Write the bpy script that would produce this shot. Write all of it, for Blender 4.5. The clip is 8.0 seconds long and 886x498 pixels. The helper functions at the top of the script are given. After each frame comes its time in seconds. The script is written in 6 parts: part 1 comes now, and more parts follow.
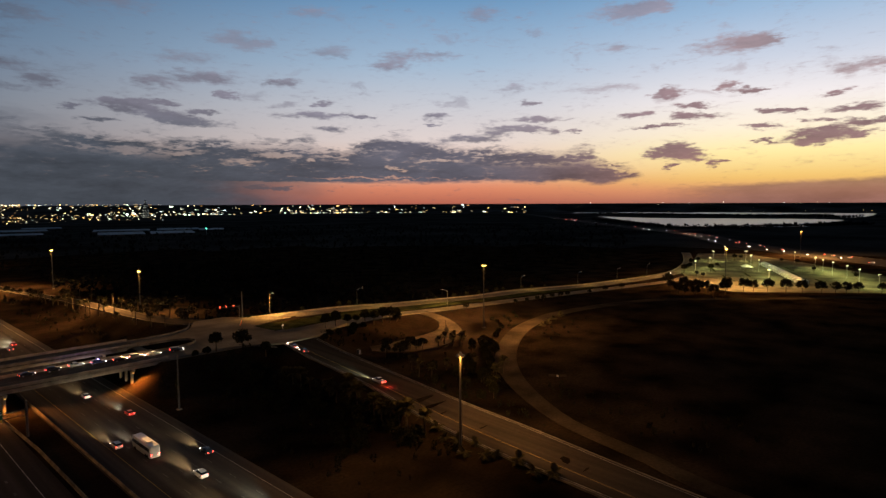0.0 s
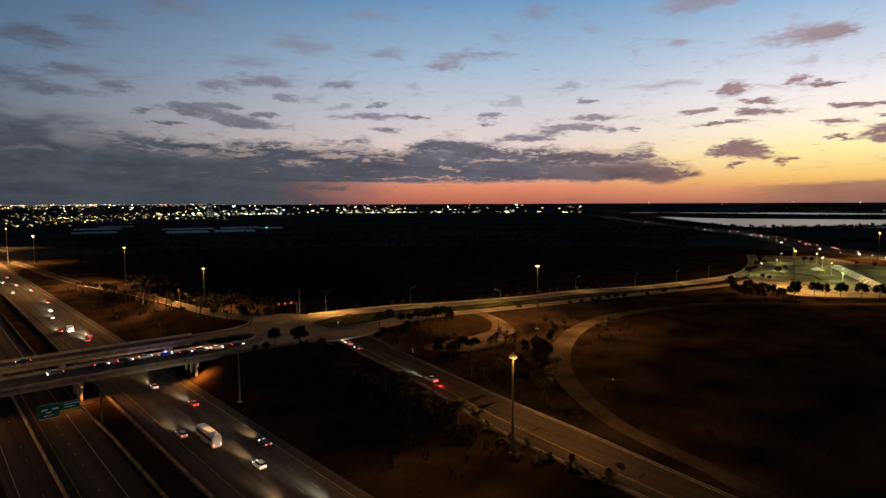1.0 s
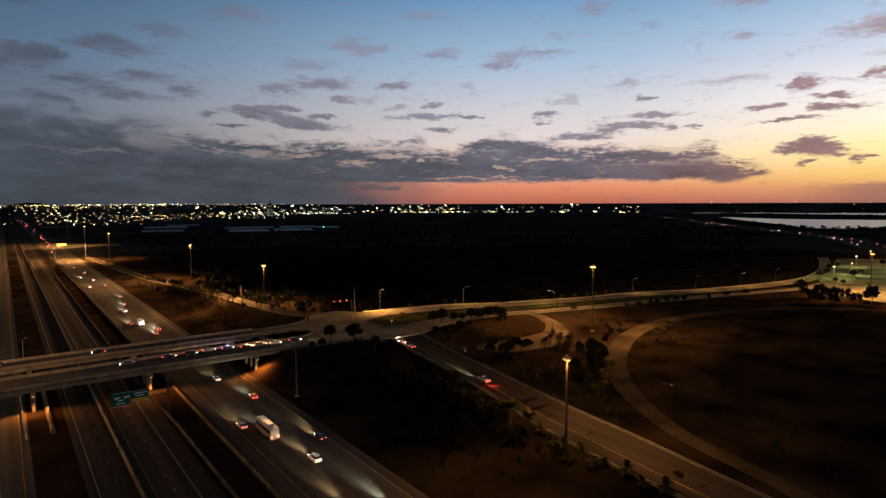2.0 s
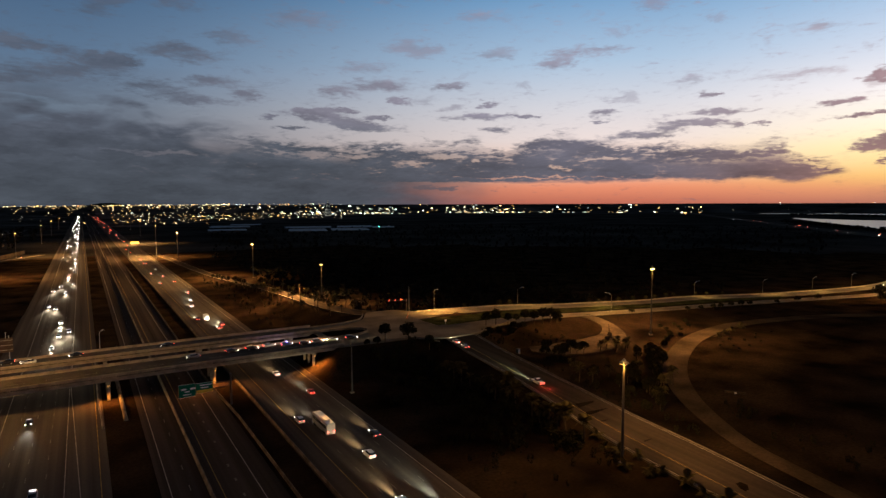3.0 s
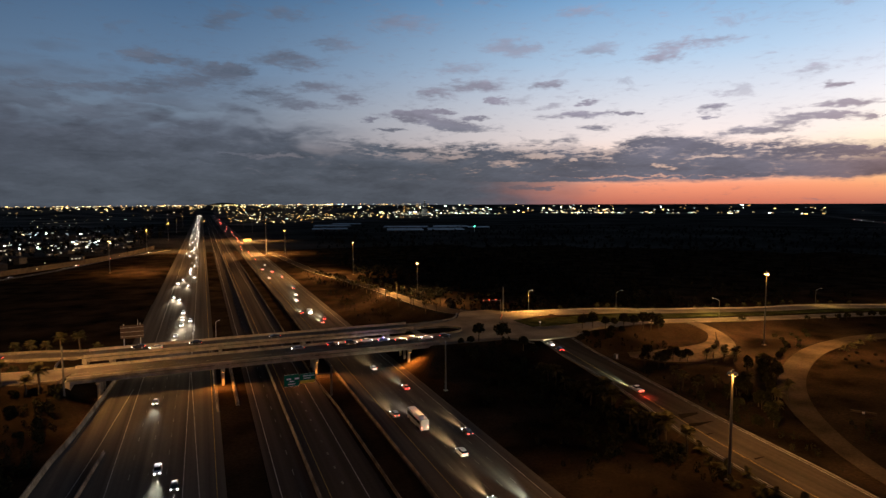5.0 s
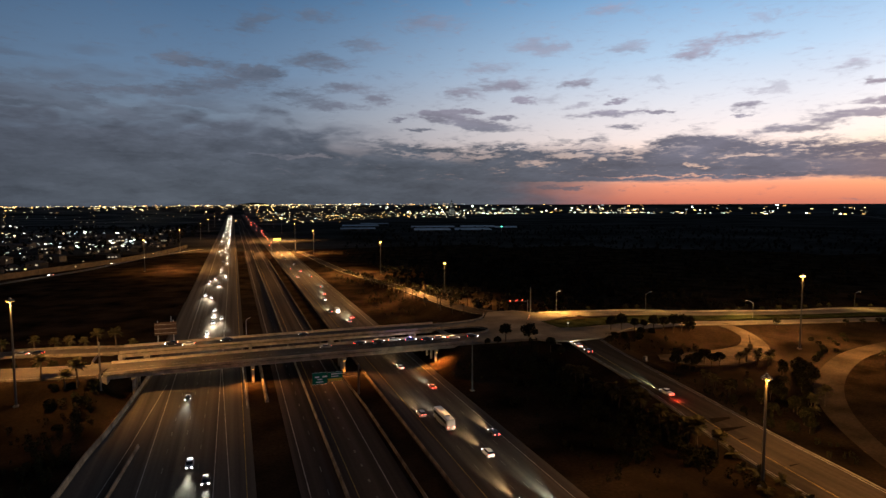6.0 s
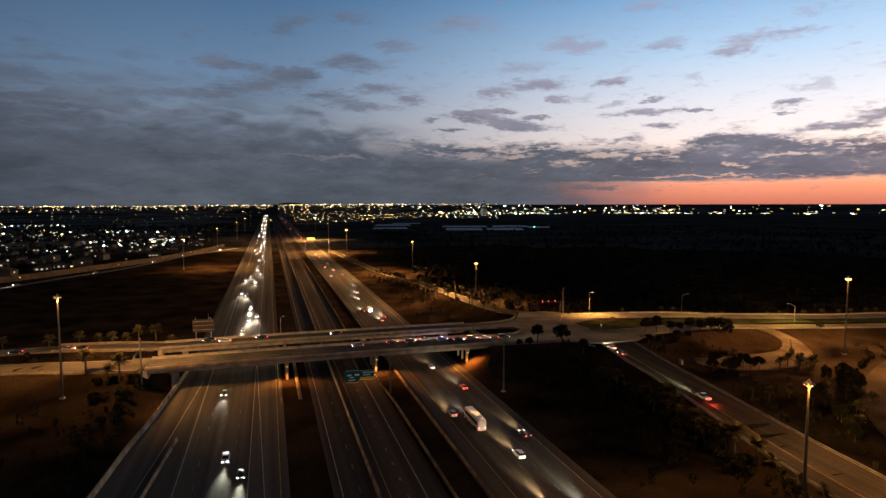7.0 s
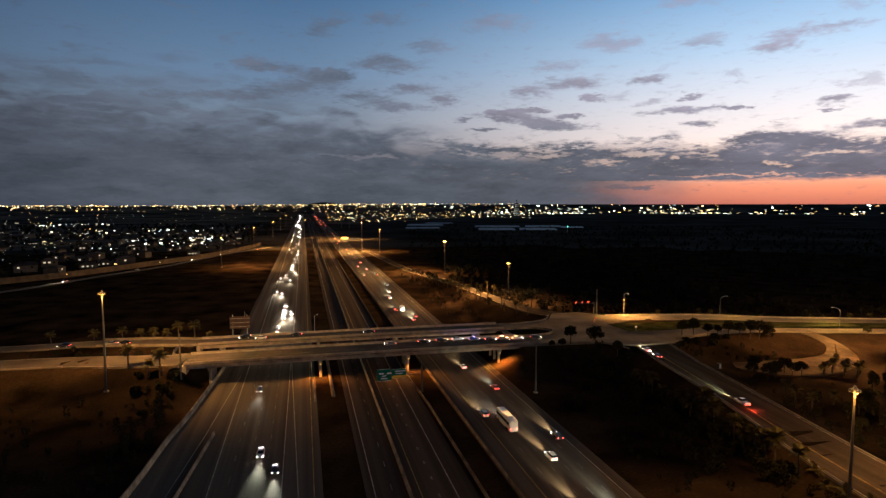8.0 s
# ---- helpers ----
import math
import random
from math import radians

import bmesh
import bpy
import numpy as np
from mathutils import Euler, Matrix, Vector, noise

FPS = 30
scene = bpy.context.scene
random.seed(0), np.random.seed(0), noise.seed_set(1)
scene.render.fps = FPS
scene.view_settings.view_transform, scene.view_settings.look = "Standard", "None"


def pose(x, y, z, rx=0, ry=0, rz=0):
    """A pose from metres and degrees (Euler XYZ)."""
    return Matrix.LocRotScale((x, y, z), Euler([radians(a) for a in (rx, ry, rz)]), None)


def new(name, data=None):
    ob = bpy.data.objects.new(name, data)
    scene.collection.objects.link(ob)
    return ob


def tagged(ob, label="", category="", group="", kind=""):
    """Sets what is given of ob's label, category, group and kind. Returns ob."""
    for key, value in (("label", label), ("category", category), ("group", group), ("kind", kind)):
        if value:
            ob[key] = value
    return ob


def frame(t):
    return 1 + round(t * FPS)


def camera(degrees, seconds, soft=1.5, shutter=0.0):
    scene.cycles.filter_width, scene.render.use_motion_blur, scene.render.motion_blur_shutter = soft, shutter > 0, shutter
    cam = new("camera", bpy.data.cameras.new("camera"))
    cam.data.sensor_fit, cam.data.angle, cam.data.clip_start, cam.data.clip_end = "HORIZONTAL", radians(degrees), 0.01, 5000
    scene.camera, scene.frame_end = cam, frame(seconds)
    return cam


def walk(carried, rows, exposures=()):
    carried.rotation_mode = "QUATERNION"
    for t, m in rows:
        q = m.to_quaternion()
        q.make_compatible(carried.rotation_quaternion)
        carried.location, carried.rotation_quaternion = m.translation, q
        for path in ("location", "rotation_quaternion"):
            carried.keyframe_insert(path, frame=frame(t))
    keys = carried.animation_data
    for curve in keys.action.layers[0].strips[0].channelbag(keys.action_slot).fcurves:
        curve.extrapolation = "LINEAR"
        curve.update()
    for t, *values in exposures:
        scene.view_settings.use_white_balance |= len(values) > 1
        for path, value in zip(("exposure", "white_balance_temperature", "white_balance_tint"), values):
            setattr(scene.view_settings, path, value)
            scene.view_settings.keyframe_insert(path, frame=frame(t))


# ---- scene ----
cam = camera(74.5, 8.0, soft=1.4)
EYE_Z = 65.0


def turned(heading, tilt, lean):
    """The hovering camera: its heading to the right of the freeway, its tilt below level and its lean, in degrees."""
    return pose(0, 0, EYE_Z, 90 - tilt, 0, -heading) @ pose(0, 0, 0, 0, 0, lean)


PATH = [
    (0.0, turned(47.627, 4.473, -0.23)),
    (0.5, turned(44.937, 4.469, -0.23)),
    (1.0, turned(42.383, 4.472, -0.23)),
    (1.5, turned(39.775, 4.490, -0.21)),
    (3.0, turned(31.785, 4.445, -0.19)),
    (3.5, turned(29.094, 4.457, -0.18)),
    (4.0, turned(26.498, 4.445, -0.17)),
    (4.5, turned(24.175, 4.425, -0.16)),
    (6.0, turned(19.778, 4.413, -0.13)),
    (6.5, turned(18.242, 4.406, -0.11)),
    (7.0, turned(16.642, 4.406, -0.09)),
    (7.5, turned(15.051, 4.414, -0.06)),
    (8.0, turned(13.457, 4.430, -0.05)),
]
walk(cam, PATH, [(0.0, -0.12), (3.0, 0.07), (5.0, 0.28), (8.0, 0.48)])

# ---- world: dusk sky with the afterglow in the west, clouds, darker behind ----
world = bpy.data.worlds.new("dusk_sky")
scene.world = world
world.use_nodes = True
W = world.node_tree
W.nodes.clear()
SUN_AZ = 84.0


def plug(socket, value):
    if isinstance(value, bpy.types.NodeSocket):
        W.links.new(value, socket)
    else:
        socket.default_value = value


def wm(op, a, b=0.0, c=0.0):
    n = W.nodes.new("ShaderNodeMath")
    n.operation = op
    plug(n.inputs[0], a)
    plug(n.inputs[1], b)
    plug(n.inputs[2], c)
    return n.outputs[0]


def wv(op, a, b=(0, 0, 0), out=0):
    n = W.nodes.new("ShaderNodeVectorMath")
    n.operation = op
    plug(n.inputs[0], a)
    plug(n.inputs[1], b)
    return n.outputs[out]


def wramp(fac, stops, low, high):
    """A colour ramp over low..high, from rows of (place, colour)."""
    n = W.nodes.new("ShaderNodeValToRGB")
    span = wm("DIVIDE", wm("SUBTRACT", fac, low), high - low)
    W.links.new(span, n.inputs[0])
    e = n.color_ramp.elements
    while len(e) < len(stops):
        e.new(0.5)
    for i, (at, col) in enumerate(stops):
        e[i].position = (at - low) / (high - low)
        e[i].color = (*col, 1) if isinstance(col, tuple) else (col, col, col, 1)
    return n.outputs[0]


def wsmooth(value, low, high):
    n = W.nodes.new("ShaderNodeMapRange")
    n.interpolation_type = "SMOOTHSTEP"
    plug(n.inputs[0], value)
    plug(n.inputs[1], low)
    plug(n.inputs[2], high)
    return n.outputs[0]


def wmix(fac, a, b):
    n = W.nodes.new("ShaderNodeMix")
    n.data_type = "RGBA"
    plug(n.inputs[0], fac)
    plug(n.inputs[6], a)
    plug(n.inputs[7], b)
    return n.outputs[2]


def wnoise(vec, scale, detail=4.0, rough=0.55, distort=0.0):
    n = W.nodes.new("ShaderNodeTexNoise")
    plug(n.inputs["Vector"], vec)
    n.inputs["Scale"].default_value = scale
    n.inputs["Detail"].default_value = detail
    n.inputs["Roughness"].default_value = rough
    n.inputs["Distortion"].default_value = distort
    return n.outputs[0]


tc = W.nodes.new("ShaderNodeTexCoord")
sep = W.nodes.new("ShaderNodeSeparateXYZ")
W.links.new(tc.outputs["Generated"], sep.inputs[0])
dx, dy, dz = sep.outputs
DEG = 57.29578
el = wm("MULTIPLY", wm("ARCSINE", dz), DEG)
az = wm("MULTIPLY", wm("ARCTAN2", dx, dy), DEG)
# angle round the compass from the place of the sunset
off_sun = wm("ABSOLUTE", wm("WRAP", wm("SUBTRACT", az, SUN_AZ), 180.0, -180.0))

cool = wramp(el, [(0, (.040, .048, .072)), (4, (.078, .090, .125)), (8, (.135, .177, .236)), (12, (.105, .172, .272)),
                  (20, (.039, .097, .195)), (32, (.014, .030, .060)), (90, (.007, .013, .026))], 0, 90)
mid = wramp(el, [(0, (.50, .145, .095)), (1.6, (.82, .28, .155)), (3.2, (.92, .58, .41)), (6, (.84, .715, .68)),
                 (9, (.67, .665, .715)), (13, (.41, .545, .71)), (19, (.158, .33, .56)), (34, (.016, .038, .072)), (90, (.007, .013, .026))], 0, 90)
warm = wramp(el, [(0, (.48, .19, .13)), (1.0, (.78, .34, .16)), (2.2, (1.0, .62, .18)), (4.4, (1.15, .95, .44)),
                  (6.5, (1.12, .98, .76)), (9, (1.0, .93, .93)), (12, (.68, .73, .85)), (16, (.37, .54, .76)), (20, (.175, .37, .62)),
                  (36, (.017, .040, .076)), (90, (.007, .013, .026))], 0, 90)
sky = wmix(wsmooth(off_sun, 88.0, 34.0), cool, wmix(wsmooth(off_sun, 36.0, 6.0), mid, warm))
sky = wmix(wsmooth(off_sun, 84.0, 140.0), sky, (.012, .018, .034, 1))

# cloud field coordinates: degrees, ruffled so that the edges fray
comb = W.nodes.new("ShaderNodeCombineXYZ")
W.links.new(az, comb.inputs[0])
W.links.new(el, comb.inputs[1])
plain = comb.outputs[0]


def wnoise_vec(vec, scale, detail):
    n = W.nodes.new("ShaderNodeTexNoise")
    plug(n.inputs["Vector"], vec)
    n.inputs["Scale"].default_value, n.inputs["Detail"].default_value, n.inputs["Roughness"].default_value = scale, detail, 0.6
    return wv("SUBTRACT", n.outputs["Color"], (.5, .5, .5))


flat = wv("MULTIPLY", plain, (1.0, 3.0, 1.0))
ruffle = wv("ADD", wv("MULTIPLY", wnoise_vec(flat, 0.40, 2.5), (4.2, 1.30, 0)), wv("MULTIPLY", wnoise_vec(flat, 1.5, 2.5), (2.0, .50, 0)))
field = wv("ADD", plain, ruffle)
rough_noise = wnoise(flat, 0.34, 4.0, 0.55, 0.3)
fine_noise = wnoise(wv("MULTIPLY", plain, (1.0, 3.8, 1.0)), 1.15, 3.5, 0.55, 0.4)
streaks = wnoise(wv("MULTIPLY", field, (1.0, 6.5, 1.0)), 0.16, 4.0, 0.55, 0.3)
soft_streaks = wnoise(wv("MULTIPLY", wv("ADD", plain, wv("MULTIPLY", ruffle, (.6, .6, 0))), (1.0, 5.0, 1.0)), 0.15, 3.5, 0.5, 0.4)
broad_noise = wnoise(wv("MULTIPLY", plain, (1.0, 2.6, 1.0)), 0.13, 7.0, 0.6, 0.5)
warp = wm("ADD", wm("SUBTRACT", rough_noise, 0.5), wm("SUBTRACT", fine_noise, 0.5))
warp_soft = wm("SUBTRACT", wnoise(flat, 0.22, 3.0, 0.5, 0.3), 0.5)

# single clouds: compass angle, height, half width, half height (degrees)
WEST_PUFFS = [(69.0, 4.9, 1.2, .45), (67.5, 4.4, 1.0, .31), (70.5, 4.3, 1.4, .5), (72.2, 3.5, .5, .3), (68.9, 3.3, .5, .15), (68.6, 9.7, 1.1, .44),
              (70.5, 8.6, 1.3, .19), (66.0, 8.0, 1.0, .25), (70.5, 7.7, 1.8, .29), (67.5, 6.9, 2.3, .15), (73.2, 9.9, .8, .28), (75.2, 9.5, 1.1, .19),
              (81.4, 8.7, 1.0, .22), (82.6, 7.5, 1.4, .26), (76.7, 7.8, .8, .19), (78.5, 7.7, .8, .14), (80.2, 6.7, 1.2, .23), (83.2, 6.3, 1.5, .22),
              (75.7, 6.4, 1.3, .19), (80.6, 5.8, 2.0, .32), (79.8, 5.2, 2.3, .27), (76.2, 5.3, .8, .14), (79.4, 4.8, 1.2, .18), (83.0, 5.4, 1.0, .22)]
MID_PUFFS = [(46.8, 8.3, 1.1, .32), (46.6, 7.6, .6, .16), (56.7, 7.9, 2.6, .26), (53.5, 7.0, 2.2, .37), (51.0, 6.2, 2.1, .32), (56.6, 6.9, 1.0, .32),
             (58.4, 6.7, .6, .32), (60.1, 6.6, .5, .16), (55.9, 9.4, .7, .31), (35.9, 8.3, 3.3, .31), (39.7, 8.2, .8, .16), (36.7, 7.1, 1.2, .21),
             (35.9, 9.5, 1.2, .2), (27.8, 9.8, 1.2, .25), (25.4, 8.3, .9, .2), (18.5, 8.6, 1.9, .28), (20.7, 8.3, 2.0, .38), (22.8, 7.7, 1.9, .39),
             (24.9, 7.3, 2.0, .29), (22.2, 8.9, 1.5, .19), (17.1, 7.2, 1.4, .18), (15.9, 8.1, .9, .18), (29.8, 1.7, 1.6, .26), (32.6, 1.5, 1.0, .21)]
SOFT_PUFFS = [(73.7, 13.4, 2.2, .5), (76.0, 13.5, 1.1, .35), (83.0, 10.5, 1.8, .38), (25.8, 11.2, 2.2, .43), (21.5, 10.5, 1.1, .42), (32.1, 11.1, 1.1, .3),
              (45.3, 13.9, 2.5, .3), (42.6, 13.0, 1.5, .35), (7.8, 13.2, 2.7, .5), (5.7, 10.1, 1.9, .46), (10.5, 11.0, 1.5, .36), (13.5, 10.0, 1.0, .42),
              (1.4, 11.5, 2.2, .55), (3.0, 12.1, 1.4, .3), (-1.7, 10.5, 2.5, .45), (-4.6, 12.6, 1.2, .39), (-2.1, 12.5, 1.4, .34), (-6.6, 9.8, 2.4, .34),
              (-11.7, 9.4, 2.1, .38), (8.9, 9.2, 2.2, .31)]
PINK_WISPS = [(51.3, 17.4, 1.2, .43), (64.8, 16.8, 2.5, .41), (66.5, 17.2, 1.4, .36), (63.9, 13.8, 1.2, .29), (54.3, 10.8, 1.0, .26), (62.9, 10.5, 1.7, .25),
              (37.0, 13.9, 1.4, .36), (24.4, 12.8, 1.7, .33), (48.3, 9.5, .8, .16), (33.0, 9.2, .9, .15), (18.4, 16.7, 2.0, .53), (28.4, 14.7, 1.5, .43),
              (30.1, 14.1, 1.1, .29), (1.8, 16.0, 1.0, .38), (3.1, 16.7, .9, .33), (7.9, 17.2, 1.2, .43), (11.9, 14.8, 1.4, .4),
              (-17.6, 10.0, 1.7, .27), (-19.9, 10.5, 1.9, .35), (35.5, 17.3, 1.3, .4)]
# bright slits through the long bank
SLITS = [(15.9, 4.7, 1.2, .14), (19.4, 4.7, 1.5, .19), (24.1, 4.6, 2.0, .2), (22.8, 5.1, 2.3, .15), (28.9, 3.9, 1.6, .21), (29.4, 5.2, 1.6, .26),
         (30.6, 4.5, 1.1, .21), (33.0, 4.6, 1.3, .21), (35.0, 4.1, .5, .11), (43.0, 3.4, .5, .16), (47.4, 4.1, 1.8, .11), (38.2, 4.9, .7, .32),
         (49.6, 5.7, 1.6, .16), (2.9, 4.5, 2.1, .13), (6.7, 4.6, 1.6, .16), (12.1, 5.7, 1.9, .16), (40.5, 2.45, 7.5, .07)]


def clumps(rows, swell):
    """Soft ellipses added up, so that neighbours flow into one another."""
    total = None
    for a, e, w, h in rows:
        d = wv("LENGTH", wv("MULTIPLY", wv("SUBTRACT", field, (a, e, 0)), (1 / (swell * w), 1 / (swell * h), 0)), out=1)
        d = wsmooth(d, 1.0, 0.0)
        total = d if total is None else wm("ADD", total, d)
    return total


def frayed(rows, swell, low, high, amount):
    return wsmooth(wm("ADD", clumps(rows, swell), wm("MULTIPLY", warp, amount)), low, high)


west_puffs = frayed(WEST_PUFFS, 1.95, .06, .85, 1.1)
mid_puffs = wm("MULTIPLY", frayed(MID_PUFFS, 1.95, .04, .95, 1.1), 0.9)
soft_puffs = wm("MULTIPLY", frayed(SOFT_PUFFS, 2.4, .0, 1.15, 1.2), 0.85)
wisps = wm("MULTIPLY", frayed(PINK_WISPS, 2.6, .0, 1.25, 1.2), 0.62)
slits = frayed(SLITS, 2.0, .15, 1.0, 1.7)

# the long bank low over the land: its upper and lower edge along the compass
bank_top = wm("MULTIPLY", wramp(az, [(-60, .95), (-20, .90), (-15, .83), (-11, .79), (-6, .82), (-1, .86), (3.5, .82), (9, .69), (15.6, .59), (22.8, .545), (25, .59), (30, .555), (34.5, .59), (38.2, .49),
                                     (41, .63), (44, .65), (48.5, .55), (56.7, .485), (61.5, .51), (63.5, .37), (66.3, .27), (68, .0)], -60, 120), 10.0)
bank_low = wm("MULTIPLY", wramp(az, [(-60, .20), (27, .20), (36, .205), (48.5, .205), (54, .225), (57, .185), (59.4, .23), (62.6, .175), (66.6, .25)], -60, 120), 10.0)
frill = wm("ADD", wm("MULTIPLY", wm("SUBTRACT", rough_noise, 0.5), 2.6), wm("MULTIPLY", wm("SUBTRACT", fine_noise, 0.5), 1.8))
depth_in = wm("SUBTRACT", wm("ADD", wm("ADD", bank_top, 0.25), frill), el)
upper = wsmooth(depth_in, -0.3, 0.7)
upper_soft = wsmooth(wm("ADD", wm("SUBTRACT", bank_top, el), wm("MULTIPLY", warp_soft, 11.0)), -1.4, 2.2)
upper = wm("ADD", upper, wm("MULTIPLY", wm("SUBTRACT", upper_soft, upper), wsmooth(az, 17.0, 6.0)))
lower = wsmooth(wm("SUBTRACT", el, wm("ADD", bank_low, wm("MULTIPLY", frill, 0.22))), -0.25, 0.22)
near_top = wsmooth(wm("SUBTRACT", bank_top, el), 1.9, 0.1)
gaps = wm("MULTIPLY", wsmooth(wm("ADD", wm("MULTIPLY", streaks, 0.65), wm("MULTIPLY", fine_noise, 0.35)), 0.50, 0.60), wm("MULTIPLY", near_top, 0.75))
gaps = wm("MAXIMUM", wm("MULTIPLY", gaps, wsmooth(az, 2.0, 16.0)), wm("MULTIPLY", slits, 0.52))
bank = wm("MULTIPLY", wm("MULTIPLY", upper, lower), wm("SUBTRACT", 1.0, gaps))
bank = wm("MULTIPLY", bank, wsmooth(az, 68.5, 65.5))
# thin veil over the west horizon, and streaky high cloud in the south
veil_top = wm("ADD", wm("MULTIPLY", wm("SUBTRACT", az, 74.0), 0.038), wm("MULTIPLY", frill, 0.18))
veil = wm("MULTIPLY", wm("MULTIPLY", wsmooth(wm("SUBTRACT", el, veil_top), 1.75, 1.3), wsmooth(wm("ADD", az, wm("MULTIPLY", warp, 4.0)), 66.0, 76.0)), 0.75)
south = wm("MULTIPLY", wm("MULTIPLY", wsmooth(az, 12.0, -8.0), wsmooth(wm("ADD", el, wm("MULTIPLY", warp_soft, 9.0)), 14.0, 7.0)), wsmooth(soft_streaks, 0.40, 0.60))

cover = wm("MAXIMUM", wm("MAXIMUM", west_puffs, mid_puffs), wm("MAXIMUM", wm("MAXIMUM", wm("MAXIMUM", soft_puffs, wisps), bank), wm("MAXIMUM", veil, wm("MULTIPLY", south, 0.8))))
low_haze = wm("MULTIPLY", wm("MULTIPLY", wsmooth(wm("ADD", az, wm("MULTIPLY", warp_soft, 8.0)), 41.0, 25.0), wsmooth(el, 3.4, 2.2)), wsmooth(az, -60.0, -10.0))
cover = wm("MAXIMUM", cover, low_haze)
# thin scattered high cloud
scatter = wnoise(wv("MULTIPLY", plain, (1.0, 2.8, 1.0)), 0.24, 6.0, 0.62, 0.4)
high = wm("MULTIPLY", wm("MULTIPLY", wsmooth(scatter, 0.56, 0.72), wsmooth(el, 6.5, 9.5)), wm("MULTIPLY", wsmooth(el, 30.0, 20.0), 0.4))
cover = wm("MULTIPLY", wm("MAXIMUM", cover, high), 0.985)
shade = wm("ADD", 0.97, wm("ADD", wm("MULTIPLY", wm("SUBTRACT", wm("ADD", broad_noise, streaks), 1.0), 0.9), wm("MULTIPLY", warp, 0.22)))
cloud_far = wmix(wsmooth(el, 0.0, 12.0), (.064, .075, .093, 1), (.090, .104, .142, 1))
cloud_far = wmix(wm("MULTIPLY", wsmooth(off_sun, 80.0, 60.0), wsmooth(el, 6.2, 9.0)), cloud_far, (.205, .190, .245, 1))
cloud_mid = wmix(wsmooth(el, 2.0, 12.0), (.116, .114, .148, 1), (.31, .275, .355, 1))
cloud_near = wmix(wsmooth(el, 1.0, 9.0), (.27, .135, .115, 1), (.36, .235, .25, 1))
cloud = wmix(wsmooth(off_sun, 66.0, 30.0), cloud_far, wmix(wsmooth(off_sun, 36.0, 10.0), cloud_mid, cloud_near))
cloud = wmix(wsmooth(off_sun, 84.0, 140.0), cloud, (.012, .016, .028, 1))
cloud = wv("SCALE", cloud, (0, 0, 0))
cloud.node.inputs["Scale"].default_value = 1.0
W.links.new(shade, cloud.node.inputs["Scale"])
final = wmix(cover, sky, cloud)
# below the horizon: dim haze over the land
final = wmix(wsmooth(el, -0.2, -0.45), final, (.006, .007, .010, 1))
bg = W.nodes.new("ShaderNodeBackground")
W.links.new(final, bg.inputs[0])
bg.inputs[1].default_value = 1.0
wo = W.nodes.new("ShaderNodeOutputWorld")
W.links.new(bg.outputs[0], wo.inputs[0])


